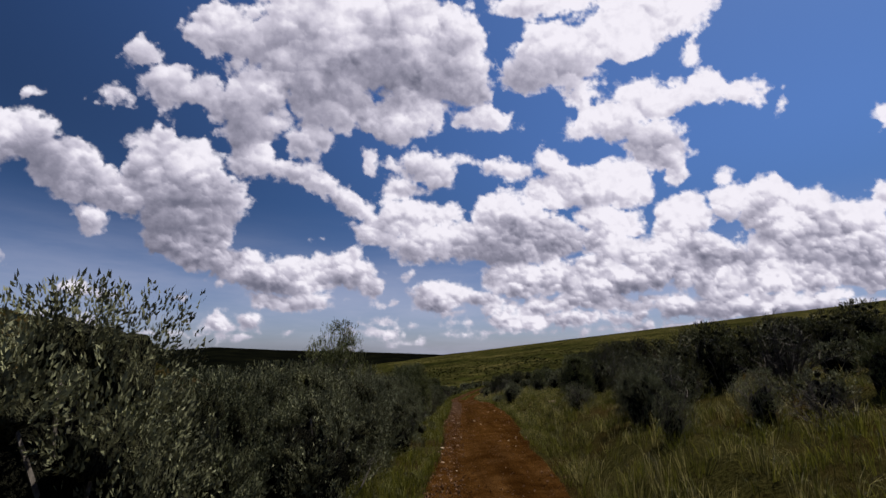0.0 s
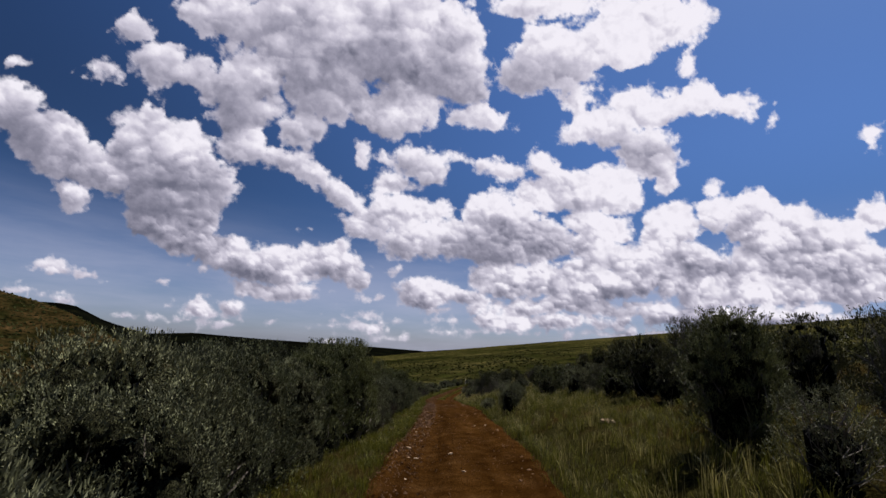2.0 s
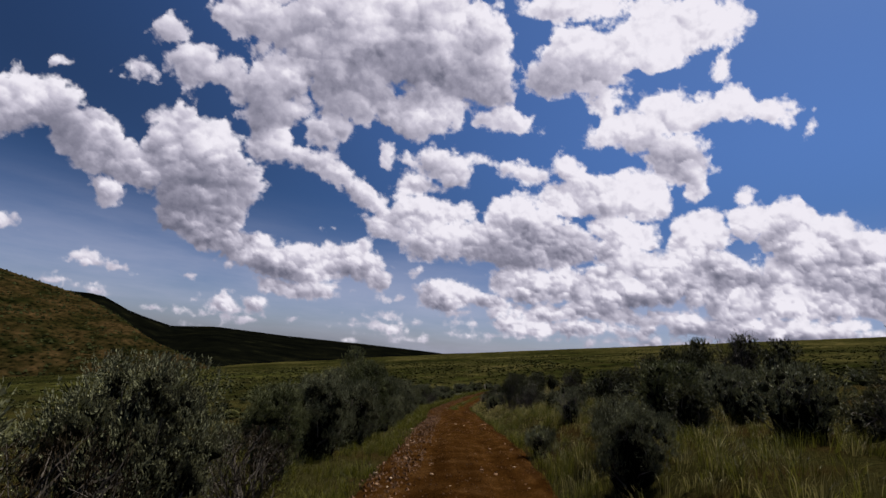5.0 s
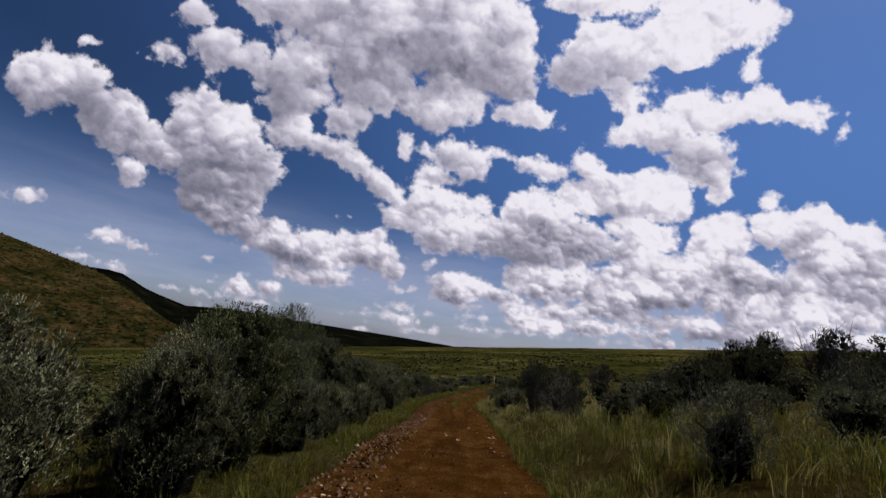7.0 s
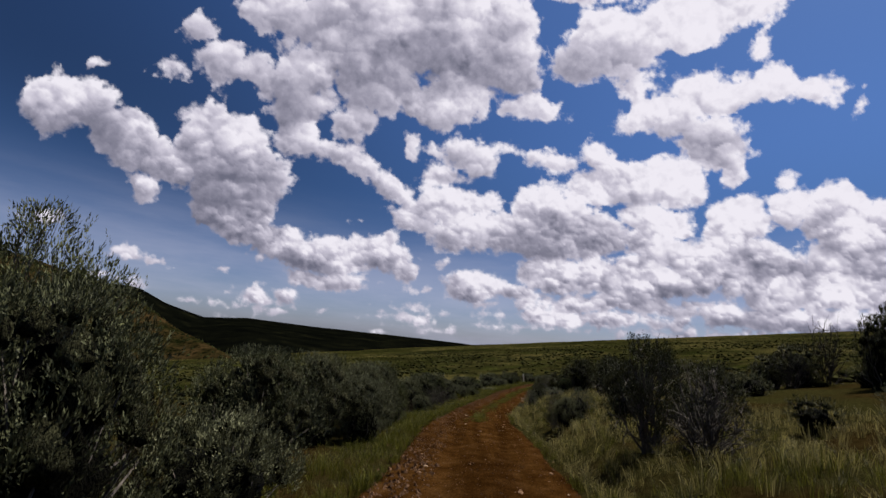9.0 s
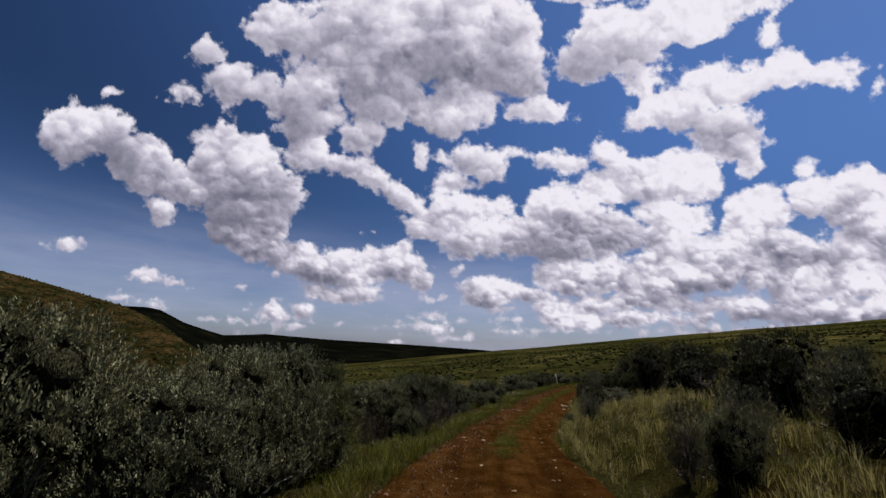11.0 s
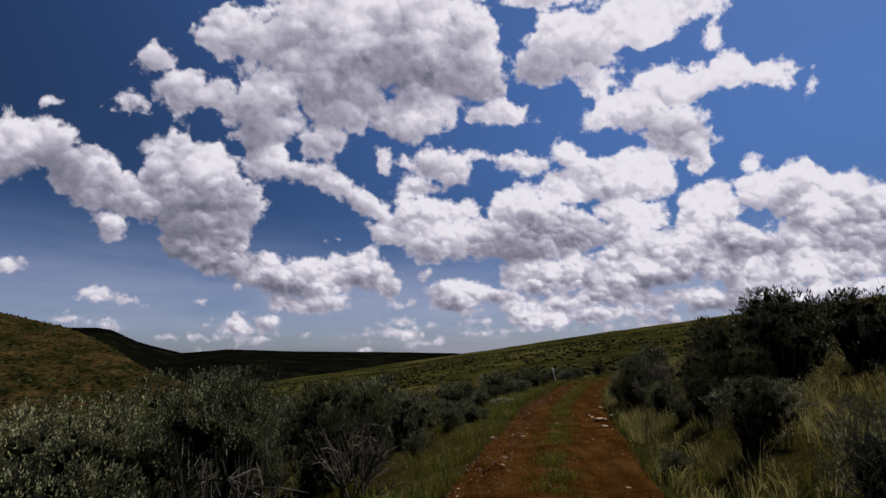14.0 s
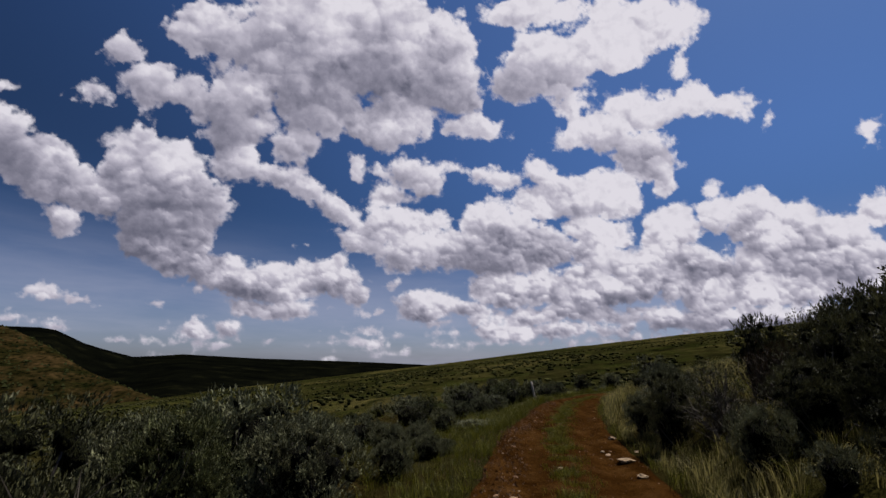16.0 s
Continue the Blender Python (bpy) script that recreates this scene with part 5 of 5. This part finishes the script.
# shrubs dotted over the brown hill
vs, fs = [], []
rng = random.Random(8)
face_list = [f for f in hill_brown.data.polygons if f.center.z < 120 and f.center.length < 1100]
areas = [f.area for f in face_list]
for f in rng.choices(face_list, areas, k=15000):
    p = hill_brown.data.vertices[rng.choice(f.vertices)].co.lerp(f.center, rng.uniform(0.0, 1.0))
    p = p.lerp(hill_brown.data.vertices[rng.choice(f.vertices)].co, rng.uniform(0, 0.6))
    r = rng.uniform(0.8, 2.7)
    if fbm(p.x, p.y, 60, 3, 6.0) < 0.0 and rng.random() < 0.6:
        continue
    n = len(vs)
    for q in ((1, 0, 0), (0, 1, 0), (-1, 0, 0), (0, -1, 0), (0, 0, 0.9), (0, 0, -0.4)):
        vs.append(p + Vector(q) * r * rng.uniform(0.6, 1.2))
    for k in range(4):
        fs += [(n + k, n + (k + 1) % 4, n + 4), (n + (k + 1) % 4, n + k, n + 5)]
tagged(mesh_object("hill_scrub", vs, fs, FAR_DARK), "dark shrubs dotted over the brown hillside", "scrub", kind="stuff")


# ---- stones, rocks and the marker post ----
def stone_mesh(seed, flat):
    bm = bmesh.new()
    bmesh.ops.create_icosphere(bm, subdivisions=1, radius=1.0)
    rng = random.Random(seed)
    for v in bm.verts:
        v.co *= rng.uniform(0.72, 1.12)
        v.co.x *= 1.25
        v.co.z *= flat
    me = bpy.data.meshes.new("stone")
    bm.to_mesh(me)
    bm.free()
    me.materials.append(STONE)
    return me


def road_surface(x, y):
    s = x - centre(y)
    rut = -0.06 * (math.exp(-((abs(s - 0.1) - 0.8) / 0.3) ** 2))
    return road_level(y) + tilt(y) * s + rut + 0.05 * fbm(x, y, 4.0, 2, 4.4)


STONES = [stone_mesh(60 + i, f) for i, f in enumerate((0.55, 0.45, 0.7, 0.6, 0.35, 0.5))]
rng = random.Random(91)
for i in range(290):
    y = rng.uniform(7, 96)
    w = half_width(y)
    side = rng.random()
    u = rng.gauss(-0.72, 0.16) if side < 0.45 else rng.gauss(0.75, 0.14) if side < 0.72 else rng.uniform(-0.8, 0.8)
    x = centre(y) + max(-1.0, min(1.0, u)) * w
    r = 0.022 + 0.05 * rng.random() ** 2.5
    ob = new("stone", rng.choice(STONES))
    ob.parent = road
    ob.matrix_basis = pose(x, y, road_surface(x, y) + r * 0.1, rng.uniform(-12, 12), rng.uniform(-12, 12), rng.uniform(0, 360)) @ Matrix.Scale(r, 4)

# loose gravel too small to pick apart
vs, fs = [], []
for i in range(9000):
    y = rng.uniform(6, 100)
    w = half_width(y)
    u = rng.gauss(-0.7, 0.2) if rng.random() < 0.5 else rng.uniform(-0.95, 0.95)
    x = centre(y) + u * w
    r = rng.uniform(0.009, 0.024) * (1.0 if u > -0.45 else 2.2 if 33 < y < 63 else 1.5)
    c = Vector((x, y, road_surface(x, y) + 0.004))
    a = rng.uniform(0, 6.28)
    n = len(vs)
    for k in range(3):
        t = a + k * 2.094 + rng.uniform(-0.4, 0.4)
        vs.append(c + Vector((math.cos(t) * r * 1.3, math.sin(t) * r, -0.012)))
    vs.append(c + Vector((rng.uniform(-0.4, 0.4) * r, rng.uniform(-0.4, 0.4) * r, r * 0.9)))
    fs += [(n, n + 1, n + 3), (n + 1, n + 2, n + 3), (n + 2, n, n + 3)]
tagged(mesh_object("gravel", vs, fs, STONE), "loose reddish gravel scattered over the track", "gravel", kind="stuff")


def rock(x, y, size, turn, label):
    bm = bmesh.new()
    bmesh.ops.create_icosphere(bm, subdivisions=3, radius=1.0)
    for v in bm.verts:
        d = v.co.normalized()
        k = 0.85 + 0.35 * noise.noise(d * 1.6 + Vector((x, y, 0))) + 0.10 * noise.noise(d * 5 + Vector((y, x, 0)))
        v.co = Vector((d.x * size[0], d.y * size[1], d.z * size[2])) * k
    me = bpy.data.meshes.new("rock")
    bm.to_mesh(me)
    bm.free()
    me.materials.append(PALE_ROCK)
    ob = new("rock", me)
    ob.matrix_basis = pose(x, y, ground_level(x, y) + size[2] * 0.35, 0, 6, turn)
    return tagged(ob, label, "rock", "rocks beside the track")


PALE_ROCK, nt, b = material("pale_rock", 0.85, 0.25)
nt.links.new(add_ramp(nt, add_noise(nt, 6, 7, 0.65), (0.3, (0.13, 0.085, 0.048)), (0.7, (0.29, 0.205, 0.125))), b.inputs["Base Color"])
add_bump(nt, b, add_noise(nt, 14, 6), 0.6, 0.02)
rock(5.62, 24.25, (0.24, 0.14, 0.09), 20, "pale flat rock lying in the grass on the bank")
rock(7.0, 85.9, (0.27, 0.17, 0.06), 50, "flat pale stone at the edge of the track")
rock(6.75, 84.6, (0.12, 0.10, 0.04), 10, "small weathered stone at the edge of the track")
rock(7.8, 88.6, (0.16, 0.10, 0.05), 80, "small weathered stone at the edge of the track")

POST_WOOD, nt, b = material("weathered_wood", 0.85, 0.2)
pos = nt.nodes.new("ShaderNodeTexCoord").outputs["Object"]
stretch = nt.nodes.new("ShaderNodeMapping")
stretch.inputs["Scale"].default_value = (30, 30, 3)
nt.links.new(pos, stretch.inputs["Vector"])
nt.links.new(add_ramp(nt, add_noise(nt, 1.0, 6, 0.6, stretch.outputs[0]), (0.3, (0.22, 0.19, 0.16)), (0.7, (0.52, 0.47, 0.41))), b.inputs["Base Color"])
post_v, post_f = [], []
tube(post_v, post_f, [Vector((0, 0, -0.3)), Vector((0, 0, 0.35)), Vector((0.01, 0, 0.75)), Vector((0.0, 0.01, 1.08)), Vector((0, 0.01, 1.10))],
     [0.065, 0.062, 0.058, 0.055, 0.03], 8)
post_f.append(tuple(range(len(post_v) - 8, len(post_v))))
post = mesh_object("marker_post", post_v, post_f, POST_WOOD, smooth=True)
post.matrix_basis = pose(8.85, 102.1, ground_level(8.85, 102.1) - 0.1, -3, -9, 15)
tagged(post, "leaning weathered wooden post beside the track", "post")
